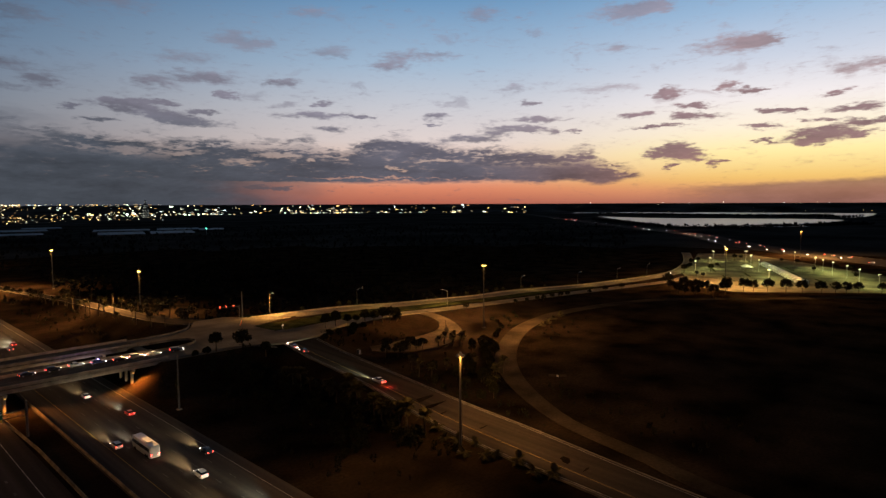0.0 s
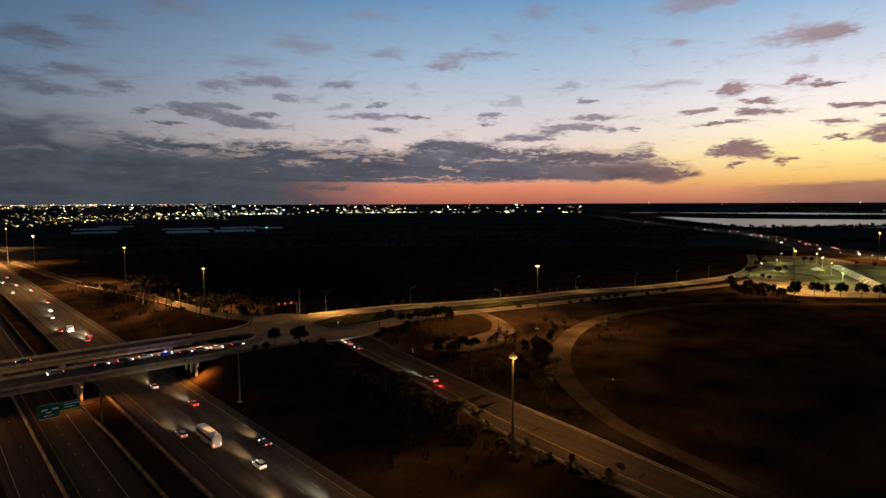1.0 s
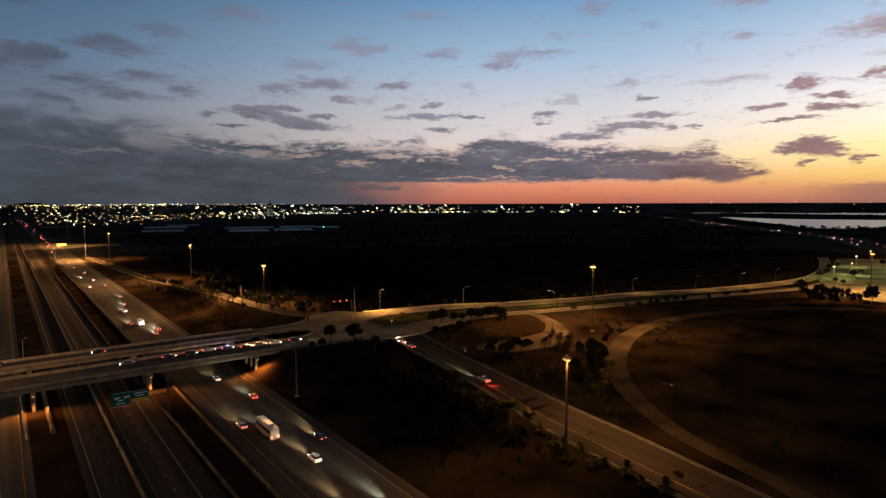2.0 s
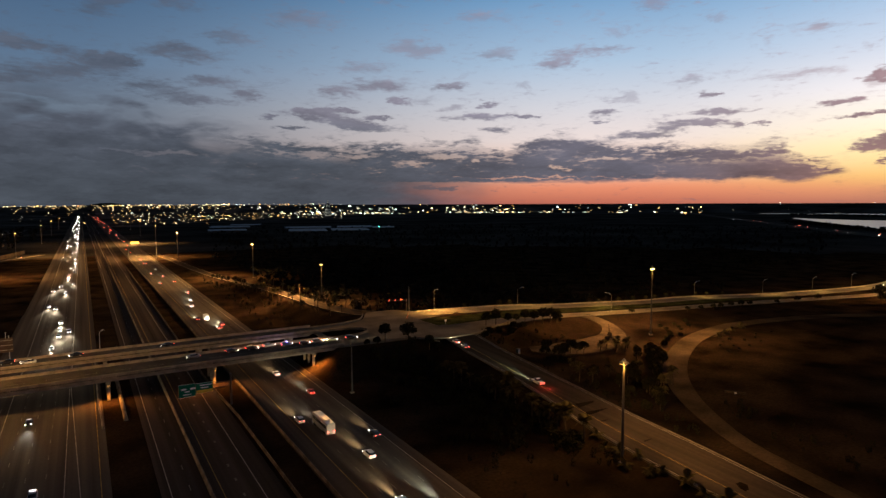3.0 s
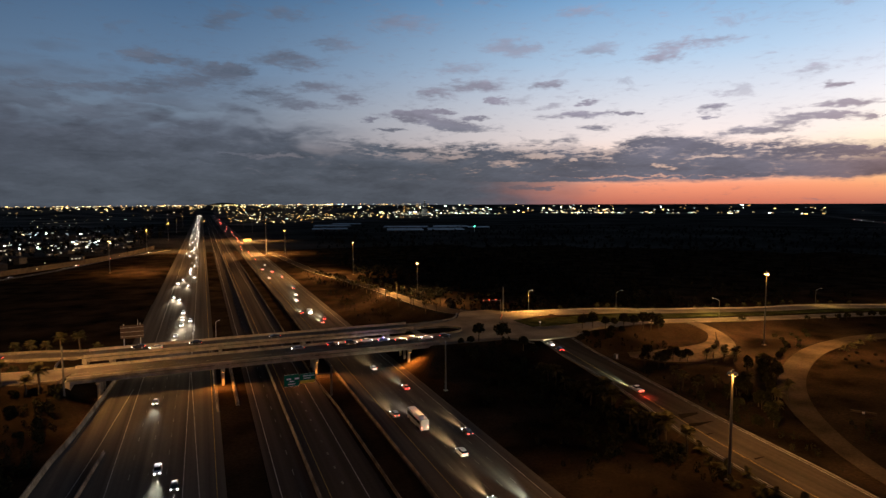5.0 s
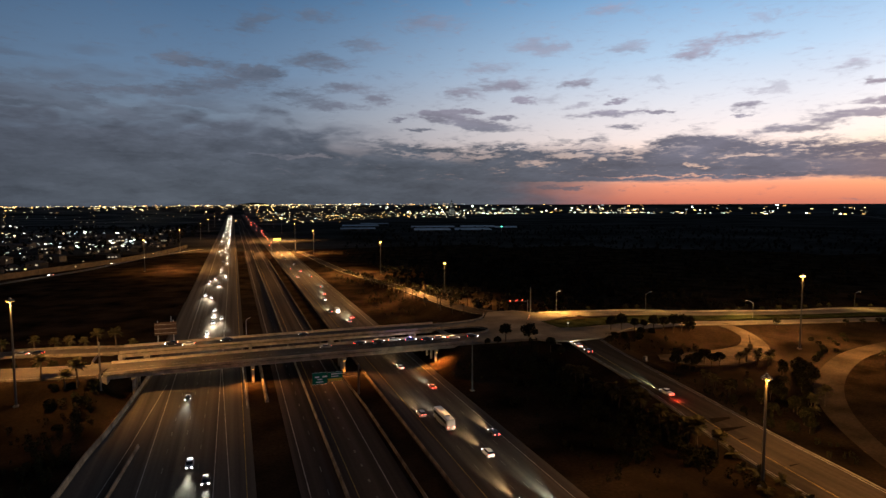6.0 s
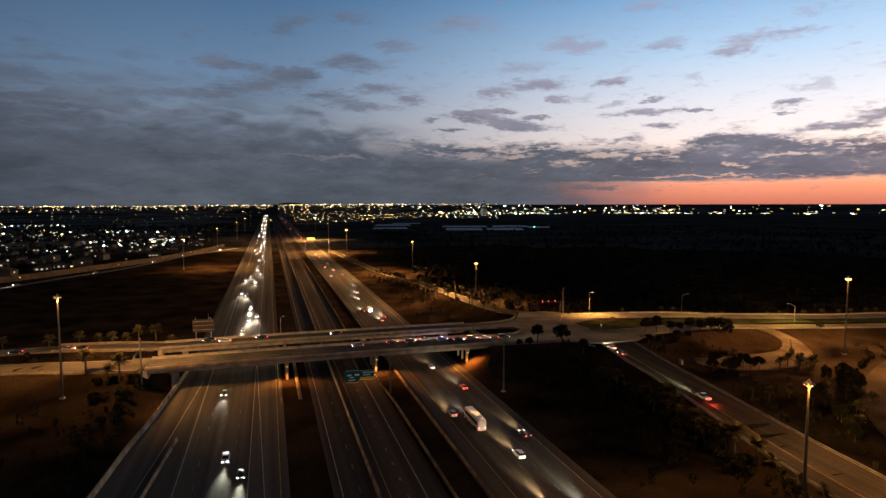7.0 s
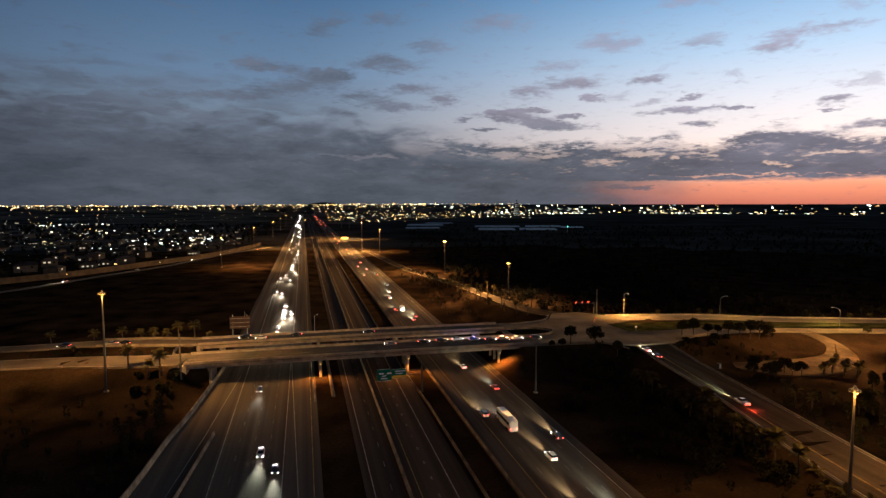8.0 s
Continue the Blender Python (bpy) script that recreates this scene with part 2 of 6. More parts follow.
# ---- materials ----
def material(name, base, rough=0.8, vary=0.3, scale=0.5, metal=0.0, bump=0.0, tint=None, per_thing=0.0, spec=None, fine=8.0, along=None):
    """A surface with its base colour, changed by broad stains and fine grain at real-world size."""
    m = bpy.data.materials.new(name)
    m.use_nodes = True
    t = m.node_tree
    b = t.nodes["Principled BSDF"]
    b.inputs["Roughness"].default_value, b.inputs["Metallic"].default_value = rough, metal
    b.inputs["Specular IOR Level"].default_value = (0.0 if rough > .55 and not metal else .4) if spec is None else spec
    geo = t.nodes.new("ShaderNodeNewGeometry")
    broad = t.nodes.new("ShaderNodeTexNoise")
    broad.inputs["Scale"].default_value, broad.inputs["Detail"].default_value = scale, 5
    if along:
        # long wear marks that follow the lanes
        stretch = t.nodes.new("ShaderNodeVectorMath")
        stretch.operation = "MULTIPLY"
        stretch.inputs[1].default_value = along
        t.links.new(geo.outputs["Position"], stretch.inputs[0])
        t.links.new(stretch.outputs[0], broad.inputs["Vector"])
    else:
        t.links.new(geo.outputs["Position"], broad.inputs["Vector"])
    grain = t.nodes.new("ShaderNodeTexNoise")
    grain.inputs["Scale"].default_value, grain.inputs["Detail"].default_value = scale * fine, 4
    t.links.new(geo.outputs["Position"], grain.inputs["Vector"])
    mix = t.nodes.new("ShaderNodeMix")
    mix.data_type = "RGBA"
    spread = t.nodes.new("ShaderNodeMapRange")
    spread.inputs[1].default_value, spread.inputs[2].default_value = 0.32, 0.68
    t.links.new(broad.outputs[0], spread.inputs[0])
    t.links.new(spread.outputs[0], mix.inputs[0])
    low = tuple(c * (1 - vary) for c in base)
    high = tint if tint else tuple(min(1, c * (1 + vary)) for c in base)
    mix.inputs[6].default_value, mix.inputs[7].default_value = (*low, 1), (*high, 1)
    ramp = t.nodes.new("ShaderNodeMapRange")
    ramp.inputs[1].default_value, ramp.inputs[2].default_value = 0.3, 0.7
    depth = vary * (0.2 if along else 0.45)
    ramp.inputs[3].default_value, ramp.inputs[4].default_value = 1 - depth, 1 + depth
    t.links.new(grain.outputs[0], ramp.inputs[0])
    mul = t.nodes.new("ShaderNodeVectorMath")
    mul.operation = "SCALE"
    t.links.new(mix.outputs[2], mul.inputs[0])
    factor = ramp.outputs[0]
    if per_thing:
        info = t.nodes.new("ShaderNodeObjectInfo")
        r2 = t.nodes.new("ShaderNodeMapRange")
        r2.inputs[3].default_value, r2.inputs[4].default_value = 1 - per_thing, 1 + per_thing
        t.links.new(info.outputs["Random"], r2.inputs[0])
        mm = t.nodes.new("ShaderNodeMath")
        mm.operation = "MULTIPLY"
        t.links.new(factor, mm.inputs[0])
        t.links.new(r2.outputs[0], mm.inputs[1])
        factor = mm.outputs[0]
    t.links.new(factor, mul.inputs["Scale"])
    t.links.new(mul.outputs[0], b.inputs["Base Color"])
    if bump:
        bp = t.nodes.new("ShaderNodeBump")
        bp.inputs["Strength"].default_value = bump
        t.links.new(grain.outputs[0], bp.inputs["Height"])
        t.links.new(bp.outputs[0], b.inputs["Normal"])
    return m


def glowing(name, colour, strength, sampled=False):
    """A lit lamp glass or lens."""
    m = bpy.data.materials.new(name)
    m.use_nodes = True
    b = m.node_tree.nodes["Principled BSDF"]
    b.inputs["Base Color"].default_value = (*[0.3 + 0.5 * c for c in colour], 1)
    b.inputs["Emission Color"].default_value, b.inputs["Emission Strength"].default_value = (*colour, 1), strength
    m.cycles.emission_sampling = "AUTO" if sampled else "NONE"
    return m


def glowing_many(name, colours, strength):
    """Far lit windows and street lights, each of its own colour and brightness."""
    m = bpy.data.materials.new(name)
    m.use_nodes = True
    t = m.node_tree
    b = t.nodes["Principled BSDF"]
    b.inputs["Base Color"].default_value = (.2, .2, .2, 1)
    geo = t.nodes.new("ShaderNodeNewGeometry")
    ramp = t.nodes.new("ShaderNodeValToRGB")
    ramp.color_ramp.interpolation = "CONSTANT"
    e = ramp.color_ramp.elements
    while len(e) < len(colours):
        e.new(0.5)
    for i, c in enumerate(colours):
        e[i].position, e[i].color = i / len(colours), (*c, 1)
    t.links.new(geo.outputs["Random Per Island"], ramp.inputs[0])
    wn_ = t.nodes.new("ShaderNodeTexWhiteNoise")
    wn_.noise_dimensions = "1D"
    t.links.new(geo.outputs["Random Per Island"], wn_.inputs["W"])
    pw = t.nodes.new("ShaderNodeMath")
    pw.operation = "POWER"
    t.links.new(wn_.outputs["Value"], pw.inputs[0])
    pw.inputs[1].default_value = 5.0
    mu = t.nodes.new("ShaderNodeMath")
    mu.operation = "MULTIPLY_ADD"
    t.links.new(pw.outputs[0], mu.inputs[0])
    mu.inputs[1].default_value, mu.inputs[2].default_value = strength, strength * 0.06
    t.links.new(ramp.outputs[0], b.inputs["Emission Color"])
    t.links.new(mu.outputs[0], b.inputs["Emission Strength"])
    m.cycles.emission_sampling = "NONE"
    return m


SODIUM = (1.0, 0.50, 0.15)
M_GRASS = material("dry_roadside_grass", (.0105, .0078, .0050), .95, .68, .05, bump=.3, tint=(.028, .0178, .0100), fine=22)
# town land: the haze over it is put into a paler colour
M_TOWN_LAND_HAZED = material("far_built_up_land_hazed", (.038, .035, .031), .95, .7, .004, tint=(.07, .064, .056), fine=40)
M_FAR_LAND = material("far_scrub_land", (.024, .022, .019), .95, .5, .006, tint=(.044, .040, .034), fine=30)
M_MEDIAN_GRASS = material("green_median_grass", (.026, .030, .010), .95, .5, .12, bump=.3, tint=(.05, .05, .018))
M_ASPHALT = material("worn_asphalt", (.066, .056, .045), .8, .32, .06, bump=.1, fine=17, along=(7, .06, 1))
M_ASPHALT_DARK = material("dark_asphalt", (.043, .035, .029), .8, .34, .06, bump=.1, fine=17, along=(7, .06, 1))
M_CONCRETE_ROAD = material("pale_road_surface", (.135, .110, .078), .8, .32, .08, bump=.1, fine=17)
M_DECK = material("worn_bridge_deck", (.088, .072, .053), .85, .3, .08, bump=.1, fine=17)
M_LOOP = material("brown_loop_asphalt", (.038, .0275, .0170), .88, .45, .07, bump=.1, fine=17)
M_RAMP = material("brown_worn_asphalt", (.036, .028, .020), .85, .4, .06, bump=.1, fine=17, along=(5, .1, 1))
M_KERB = material("dirty_kerb_concrete", (.13, .115, .09), .9, .3, .3)
M_CONCRETE = material("weathered_concrete", (.24, .20, .15), .85, .3, .35, bump=.2)
M_WALL = material("sound_wall_concrete", (.050, .038, .026), .9, .25, .2, bump=.2, per_thing=.12)
M_LINE = material("white_road_paint", (.24, .22, .19), .8, .35, .4)
M_YELLOW = material("worn_yellow_road_paint", (.24, .17, .06), .8, .35, .4)
M_LINE_WORN = material("worn_white_road_paint", (.13, .12, .10), .8, .4, .4)
M_DIRT = material("dry_sandy_soil", (.058, .042, .027), .95, .4, .12, bump=.3)
M_STEEL = material("galvanised_steel", (.42, .42, .42), .45, .2, 1.0, metal=.7)
M_DARK_STEEL = material("dark_painted_steel", (.06, .055, .05), .5, .25, 1.0, metal=.3)
M_BARK = material("palm_bark", (.06, .045, .03), .95, .35, 1.5, bump=.5)
M_FROND = material("palm_frond_green", (.050, .043, .020), .7, .4, .8, per_thing=.25)
M_LEAF = material("dark_leaf_green", (.016, .0155, .008), .75, .4, .8, per_thing=.25)
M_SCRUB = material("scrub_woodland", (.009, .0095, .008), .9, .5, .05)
M_WATER = material("lake_water", (.020, .020, .032), .28, .1, .02, bump=.3, spec=.3)
M_SIGN_GREEN = material("green_sign_sheeting", (.010, .13, .072), .6, .12, .8)
M_SIGN_YELLOW = material("yellow_sign_sheeting", (.75, .50, .05), .5, .12, .8)
M_SIGN_BACK = material("bare_aluminium_sign_back", (.085, .062, .048), .7, .25, .8)
M_SIGN_WHITE = material("white_sign_legend", (.80, .80, .78), .5, .05, 1.0)
M_POLE = material("dull_grey_pole", (.10, .092, .078), .7, .25, .8)
M_TYRE = material("tyre_rubber", (.02, .02, .02), .85, .2, 4)
M_RIM = material("alloy_rim", (.45, .45, .46), .35, .1, 4, metal=.8)
M_GLASS = material("dark_car_glass", (.012, .014, .016), .08, .1, 2, spec=.6)
M_PAINT = {"white": material("white_car_paint", (.55, .55, .53), .3, .06, 1, spec=.5),
           "silver": material("silver_car_paint", (.30, .31, .32), .3, .06, 1, metal=.4),
           "grey": material("grey_car_paint", (.14, .14, .15), .3, .06, 1, metal=.3),
           "black": material("black_car_paint", (.016, .016, .018), .25, .06, 1),
           "red": material("red_car_paint", (.34, .02, .02), .3, .06, 1),
           "blue": material("blue_car_paint", (.03, .06, .18), .3, .06, 1)}
M_HEAD = glowing("lit_headlight_lens", (1.0, .95, .82), 30)
M_HEAD_FAR = glowing("lit_far_headlight_lens", (1.0, .92, .76), 32)
M_HEAD_DISTANT = glowing("lit_distant_headlight_lens", (1.0, .90, .72), 34)
M_TAIL_DISTANT = glowing("lit_distant_tail_light_lens", (1.0, .10, .05), 13)
M_TAIL = glowing("lit_tail_light_lens", (1.0, .045, .03), 12)
M_TAIL_FAR = glowing("lit_far_tail_light_lens", (1.0, .05, .03), 16)
M_BLUE = glowing("lit_blue_beacon", (.28, .25, 1.0), 9)
M_SODIUM = glowing("lit_sodium_lamp", (1.0, .50, .09), 1.6)
M_SODIUM_FAR = glowing("lit_far_sodium_lamp", (1.0, .52, .10), 14)
M_RED_SIGNAL = glowing("lit_red_signal_lens", (1.0, .05, .02), 9)
M_GREEN_SIGNAL = glowing("lit_green_beacon", (.1, 1.0, .55), 6)
M_LOT_LAMP = glowing("lit_pale_lot_lamp", (.95, 1.0, .5), 4)
M_YELLOW_GLOW = glowing("lit_yellow_gantry_panel", (1.0, .50, .05), 2.6)
M_ROOF = material("shingle_roof", (.03, .028, .027), .9, .3, .3, per_thing=.4)
M_STUCCO = material("pale_stucco", (.05, .044, .038), .9, .2, .3, per_thing=.25)
M_METAL_ROOF = material("grey_sheet_roof", (.085, .089, .097), .5, .5, .05, spec=.25)
M_TAR_ROOF = material("dark_flat_roof", (.05, .05, .052), .85, .4, .05)
M_BARRIER = material("road_stained_barrier_concrete", (.135, .112, .085), .88, .45, .25, bump=.2)
M_WINDOW_LIT = glowing_many("lit_window_panes", [(1, .72, .35), (1, .85, .6), (.9, 1, .85), (1, .6, .25)], 3)
M_CITY_WARM = glowing_many("far_warm_lights", [(1, .60, .20), (1, .74, .36), (1, .84, .52), (1, .48, .12)], 11)
M_CITY_COOL = glowing_many("far_pale_lights", [(.85, 1, .72), (1, .95, .78), (.80, .95, 1), (1, .70, .34)], 9)
M_TOWER = material("grey_tower_cladding", (.03, .032, .036), .7, .15, .05)
M_CONE = material("orange_traffic_cone", (.75, .16, .03), .6, .1, 2)
M_CANVAS = material("white_canvas", (.75, .75, .70), .8, .1, .5)


# ---- shaping helpers ----
def mesh_of(name, bm, mat):
    me = bpy.data.meshes.new(name)
    bm.to_mesh(me)
    bm.free()
    me.materials.append(mat)
    return me


def part(name, bm, mat, parent, label=""):
    ob = new(name, mesh_of(name, bm, mat))
    ob.parent = parent
    return tagged(ob, label)


def share(name, me, parent, m):
    ob = new(name, me)
    ob.parent = parent
    ob.matrix_basis = m
    return ob


def whole(name, bm, mat, label, category, kind="", group="", m=None):
    ob = new(name, mesh_of(name, bm, mat))
    if m is not None:
        ob.matrix_basis = m
    return tagged(ob, label, category, group, kind)


def thing(name, m, label, category, group="", kind=""):
    ob = new(name)
    ob.empty_display_size = 0.5
    ob.matrix_basis = m
    return tagged(ob, label, category, group, kind)


_family = {}


def repeat(ob, m):
    """A copy of a thing with its parts at the pose m, as copy_thing() makes it, remembering the pattern's parts."""
    if ob.name not in _family:
        _family[ob.name] = list(ob.children_recursive)
    top = ob.copy()
    scene.collection.objects.link(top)
    made = {ob: top}
    for o in _family[ob.name]:
        c = o.copy()
        scene.collection.objects.link(c)
        c.parent = made[o.parent]
        made[o] = c
    top.matrix_basis = m
    return top


def box(bm, x, y, z, sx, sy, sz, bevel=0.0, taper=1.0):
    """A box by its centre and size; taper narrows its top."""
    v = []
    for k in (-.5, .5):
        f = taper if k > 0 else 1.0
        for i, j in ((-.5, -.5), (.5, -.5), (.5, .5), (-.5, .5)):
            v.append(bm.verts.new((x + i * sx * f, y + j * sy * f, z + k * sz)))
    faces = [bm.faces.new([v[i] for i in q]) for q in ((3, 2, 1, 0), (4, 5, 6, 7), (0, 1, 5, 4), (1, 2, 6, 5), (2, 3, 7, 6), (3, 0, 4, 7))]
    if bevel:
        edges = list({e for f in faces for e in f.edges})
        bmesh.ops.bevel(bm, geom=edges, offset=bevel, segments=1, affect="EDGES")
    return bm


def rod(bm, a, b, r0, r1=None, sides=8):
    """A tapered round bar from a to b."""
    a, b = Vector(a), Vector(b)
    r1 = r0 if r1 is None else r1
    q = (b - a).to_track_quat("Z", "Y")
    rings = []
    for p, r in ((a, r0), (b, r1)):
        rings.append([bm.verts.new(p + q @ Vector((r * math.cos(i * math.tau / sides), r * math.sin(i * math.tau / sides), 0))) for i in range(sides)])
    for i in range(sides):
        j = (i + 1) % sides
        bm.faces.new((rings[0][i], rings[0][j], rings[1][j], rings[1][i]))
    bm.faces.new(rings[0][::-1])
    bm.faces.new(rings[1])
    return bm


def glide(rows, step=6.0):
    """Rows of numbers, of which the first two are x and y, made into a smooth line (Catmull-Rom)."""
    rows = [np.array(r, float) for r in rows]
    out = []
    for i in range(len(rows) - 1):
        p0, p1, p2, p3 = rows[max(i - 1, 0)], rows[i], rows[i + 1], rows[min(i + 2, len(rows) - 1)]
        n = max(1, int(np.linalg.norm((p2 - p1)[:2]) / step))
        for k in range(n):
            s = k / n
            out.append(0.5 * (2 * p1 + (p2 - p0) * s + (2 * p0 - 5 * p1 + 4 * p2 - p3) * s * s + (3 * p1 - p0 - 3 * p2 + p3) * s ** 3))
    out.append(rows[-1])
    return np.array(out)


def sides_of(line):
    d = np.gradient(line[:, :2], axis=0)
    d /= np.linalg.norm(d, axis=1)[:, None]
    return np.stack([d[:, 1], -d[:, 0]], 1)      # to the right of the way


def ribbon(bm, line, left, right, lift=0.0, depth=0.5, every=None):
    """A slab along the line, from left to right of it (metres to the right), with its upper face on the line's z."""
    n = sides_of(line)
    left, right = np.broadcast_to(left, len(line)), np.broadcast_to(right, len(line))
    rows = []
    for p, d, a, b in zip(line, n, left, right):
        rows.append([bm.verts.new((p[0] + d[0] * o, p[1] + d[1] * o, p[2] + lift + z)) for o, z in ((a, 0), (b, 0), (b, -depth), (a, -depth))])
    for i in range(len(rows) - 1):
        if every and (i % every[0]) >= every[1]:
            continue
        r, s = rows[i], rows[i + 1]
        for k in range(4):
            j = (k + 1) % 4
            bm.faces.new((r[j], r[k], s[k], s[j]))
        if every or i == 0:
            bm.faces.new(r)
        if every or i == len(rows) - 2:
            bm.faces.new(s[::-1])
    return bm


# ---- the plan: roads as x, y, z, half width ----
AVENUE_N_WEST = glide([(-330, 292, 0, 6), (-250, 285, .8, 6), (-150, 277, 4, 5.5), (-103, 271, 5.8, 5.5), (-84, 268.5, 6.6, 5.6), (-62, 260.3, 7.6, 6.2), (-43, 254.3, 8, 5.7)])
AVENUE_S_WEST = glide([(-330, 282, 0, 6), (-250, 270, .8, 6), (-150, 252, 4, 7), (-93, 242, 6, 7.5), (-70, 233.8, 7.2, 7.8), (-43, 226.2, 8, 7.65)])
AVENUE_N_EAST = glide([(150, 263, 7.4, 6), (200, 259.5, 6.2, 5.5), (233, 251, 5, 5.5), (266, 245.5, 4, 5.5), (299, 240, 3, 5.5), (345, 238, 1.8, 5.5),
                       (414, 219, .6, 5.5), (520, 203, .05, 5.5), (600, 214, .05, 5.5), (680, 240, .05, 5), (770, 275, .05, 5)])
AVENUE_S_EAST = glide([(142, 222, 7.3, 7), (174, 227, 6.4, 5), (207, 231.5, 5.2, 4.5), (230, 229, 4.3, 4.5), (256, 226.5, 3.3, 4.5), (290, 223, 2.2, 4.5),
                       (333, 218, 1.2, 4.5), (392, 206, .4, 4.5), (476, 185, .05, 4.5), (520, 184, .05, 4.5)])
RAMP = glide([(146, 240, 7.4, 7), (141, 214, 6.8, 7.5), (136.5, 190, 6, 7.5), (131.5, 148, 4.5, 7.5), (127, 116, 3, 9), (124.5, 89, 2, 9.6), (123, 63, 1, 8.5),
              (121, 40, .5, 8), (117, 0, .05, 8), (112, -60, .05, 8)])
ON_RAMP = glide([(134, 268, 7.4, 8), (122, 300, 6.2, 6), (117.5, 340, 5.3, 5), (114, 400, 4.4, 5), (111, 450, 3, 5), (100, 545, 1, 5), (94, 640, .2, 5),
                 (88, 760, .05, 5), (78, 880, .05, 5)])
LOOP = glide([(560, -40, .05, 4.2), (496, 42, .05, 4.2), (443, 92, .05, 4.2), (408, 131, .05, 4.2), (378, 157, .05, 4.2), (333, 173, .05, 4.3), (294, 179, .05, 4.4),
              (254, 173, .05, 4.6), (221, 159, .05, 4.6), (193, 141, .05, 4.5), (173, 122, .05, 3.9), (158, 102, .05, 3.3), (149.5, 87, .05, 3), (145, 73, .05, 2.9),
              (141, 57, .05, 2.9), (136, 43, .05, 2.9), (131, 0, .05, 2.9)])
SPUR = glide([(231, 227, 4.3, 4), (230, 215, 3.4, 3.6), (226, 204, 2.4, 4.0), (216, 193, 1.3, 6.5), (203, 188, .7, 9.5), (190, 187, .5, 11), (177, 189, .6, 9.5), (166, 195, .9, 4)], 3)
OFF_RAMP = glide([(-330, 425, .05, 4), (-260, 455, .05, 4), (-215, 500, .05, 4), (-180, 580, .05, 4), (-139, 668, .05, 4), (-99, 802, .05, 4), (-45, 921, .05, 4)])
TURNPIKE = glide([(600, -120, .05, 30), (690, -20, .05, 30), (770, 66, .05, 30), (855, 160, .05, 30), (995, 280, .05, 30), (1240, 440, .05, 26), (1640, 830, .05, 24),
                  (2459, 1570, .05, 22), (3400, 2420, .05, 20)], 25)
INTERSECTION = [(86, 218), (120, 217), (126, 212), (132, 209.5), (150, 210), (154.5, 212.5), (161, 216.5), (170, 220), (176, 222), (178, 231.5), (160, 231), (146, 231), (140, 250), (160, 256.5), (160, 269), (150, 270.5),
                (141, 281), (126, 281), (118, 267), (110, 261), (86, 261)]
INTERSECTION_LINE = np.array([(88, 240, 7.8, 22), (112, 240, 7.6, 22), (136, 244, 7.5, 24), (150, 250, 7.4, 20)], float)
BANKED = [AVENUE_N_WEST, AVENUE_S_WEST, AVENUE_N_EAST, AVENUE_S_EAST, RAMP, ON_RAMP, SPUR, INTERSECTION_LINE]


def rim_height(x, y):
    """The far rim is lower towards the town."""
    return 60 - 10 * np.clip((500 - np.asarray(x, float)) / 1500, 0, 1)


def ground_height(x, y):
    """The lie of the land: banks under the raised roads, level elsewhere, rising slightly at the far rim."""
    x, y = np.asarray(x, float), np.asarray(y, float)
    h = np.zeros_like(x)
    for line in BANKED:
        for a, b in zip(line[:-1], line[1:]):
            d = b[:2] - a[:2]
            t = np.clip(((x - a[0]) * d[0] + (y - a[1]) * d[1]) / (d @ d), 0, 1)
            dist = np.hypot(x - a[0] - t * d[0], y - a[1] - t * d[1])
            z, w = a[2] + (b[2] - a[2]) * t, a[3] + (b[3] - a[3]) * t
            h = np.maximum(h, z - 0.3 - np.clip(dist - w - 1.0, 0, None) / 2.6)
    cut = np.maximum(np.maximum(-34.5 - x, x - 74.5), 0) * 0.68      # the freeway lies in the open between the banks
    h = np.minimum(h, cut)
    rim = np.clip((np.hypot(x, y) - 4200) / 650, 0, 1)
    return h + rim_height(x, y) * rim * rim * (3 - 2 * rim)


SEG_A = np.concatenate([line[:-1] for line in BANKED])
SEG_D = np.concatenate([line[1:] - line[:-1] for line in BANKED])
SEG_L = (SEG_D[:, :2] ** 2).sum(1)


def land(x, y):
    """The height of the ground at one place."""
    rim = min(max((math.hypot(x, y) - 4200) / 650, 0), 1)
    far = float(rim_height(x, y)) * rim * rim * (3 - 2 * rim)
    if not (-380 < x < 820 and -100 < y < 930):
        return far
    t = np.clip(((x - SEG_A[:, 0]) * SEG_D[:, 0] + (y - SEG_A[:, 1]) * SEG_D[:, 1]) / SEG_L, 0, 1)
    dist = np.hypot(x - SEG_A[:, 0] - t * SEG_D[:, 0], y - SEG_A[:, 1] - t * SEG_D[:, 1])
    h = max(0.0, float((SEG_A[:, 2] + SEG_D[:, 2] * t - 0.3 - np.clip(dist - SEG_A[:, 3] - SEG_D[:, 3] * t - 1.0, 0, None) / 2.6).max()))
    return min(h, max(-34.5 - x, x - 74.5, 0) * 0.68) + far


def graded(marks):
    out = [marks[0][0]]
    for (a, _), (b, step) in zip(marks[:-1], marks[1:]):
        n = max(1, round((b - a) / step))
        out += [a + (b - a) * (i + 1) / n for i in range(n)]
    return out


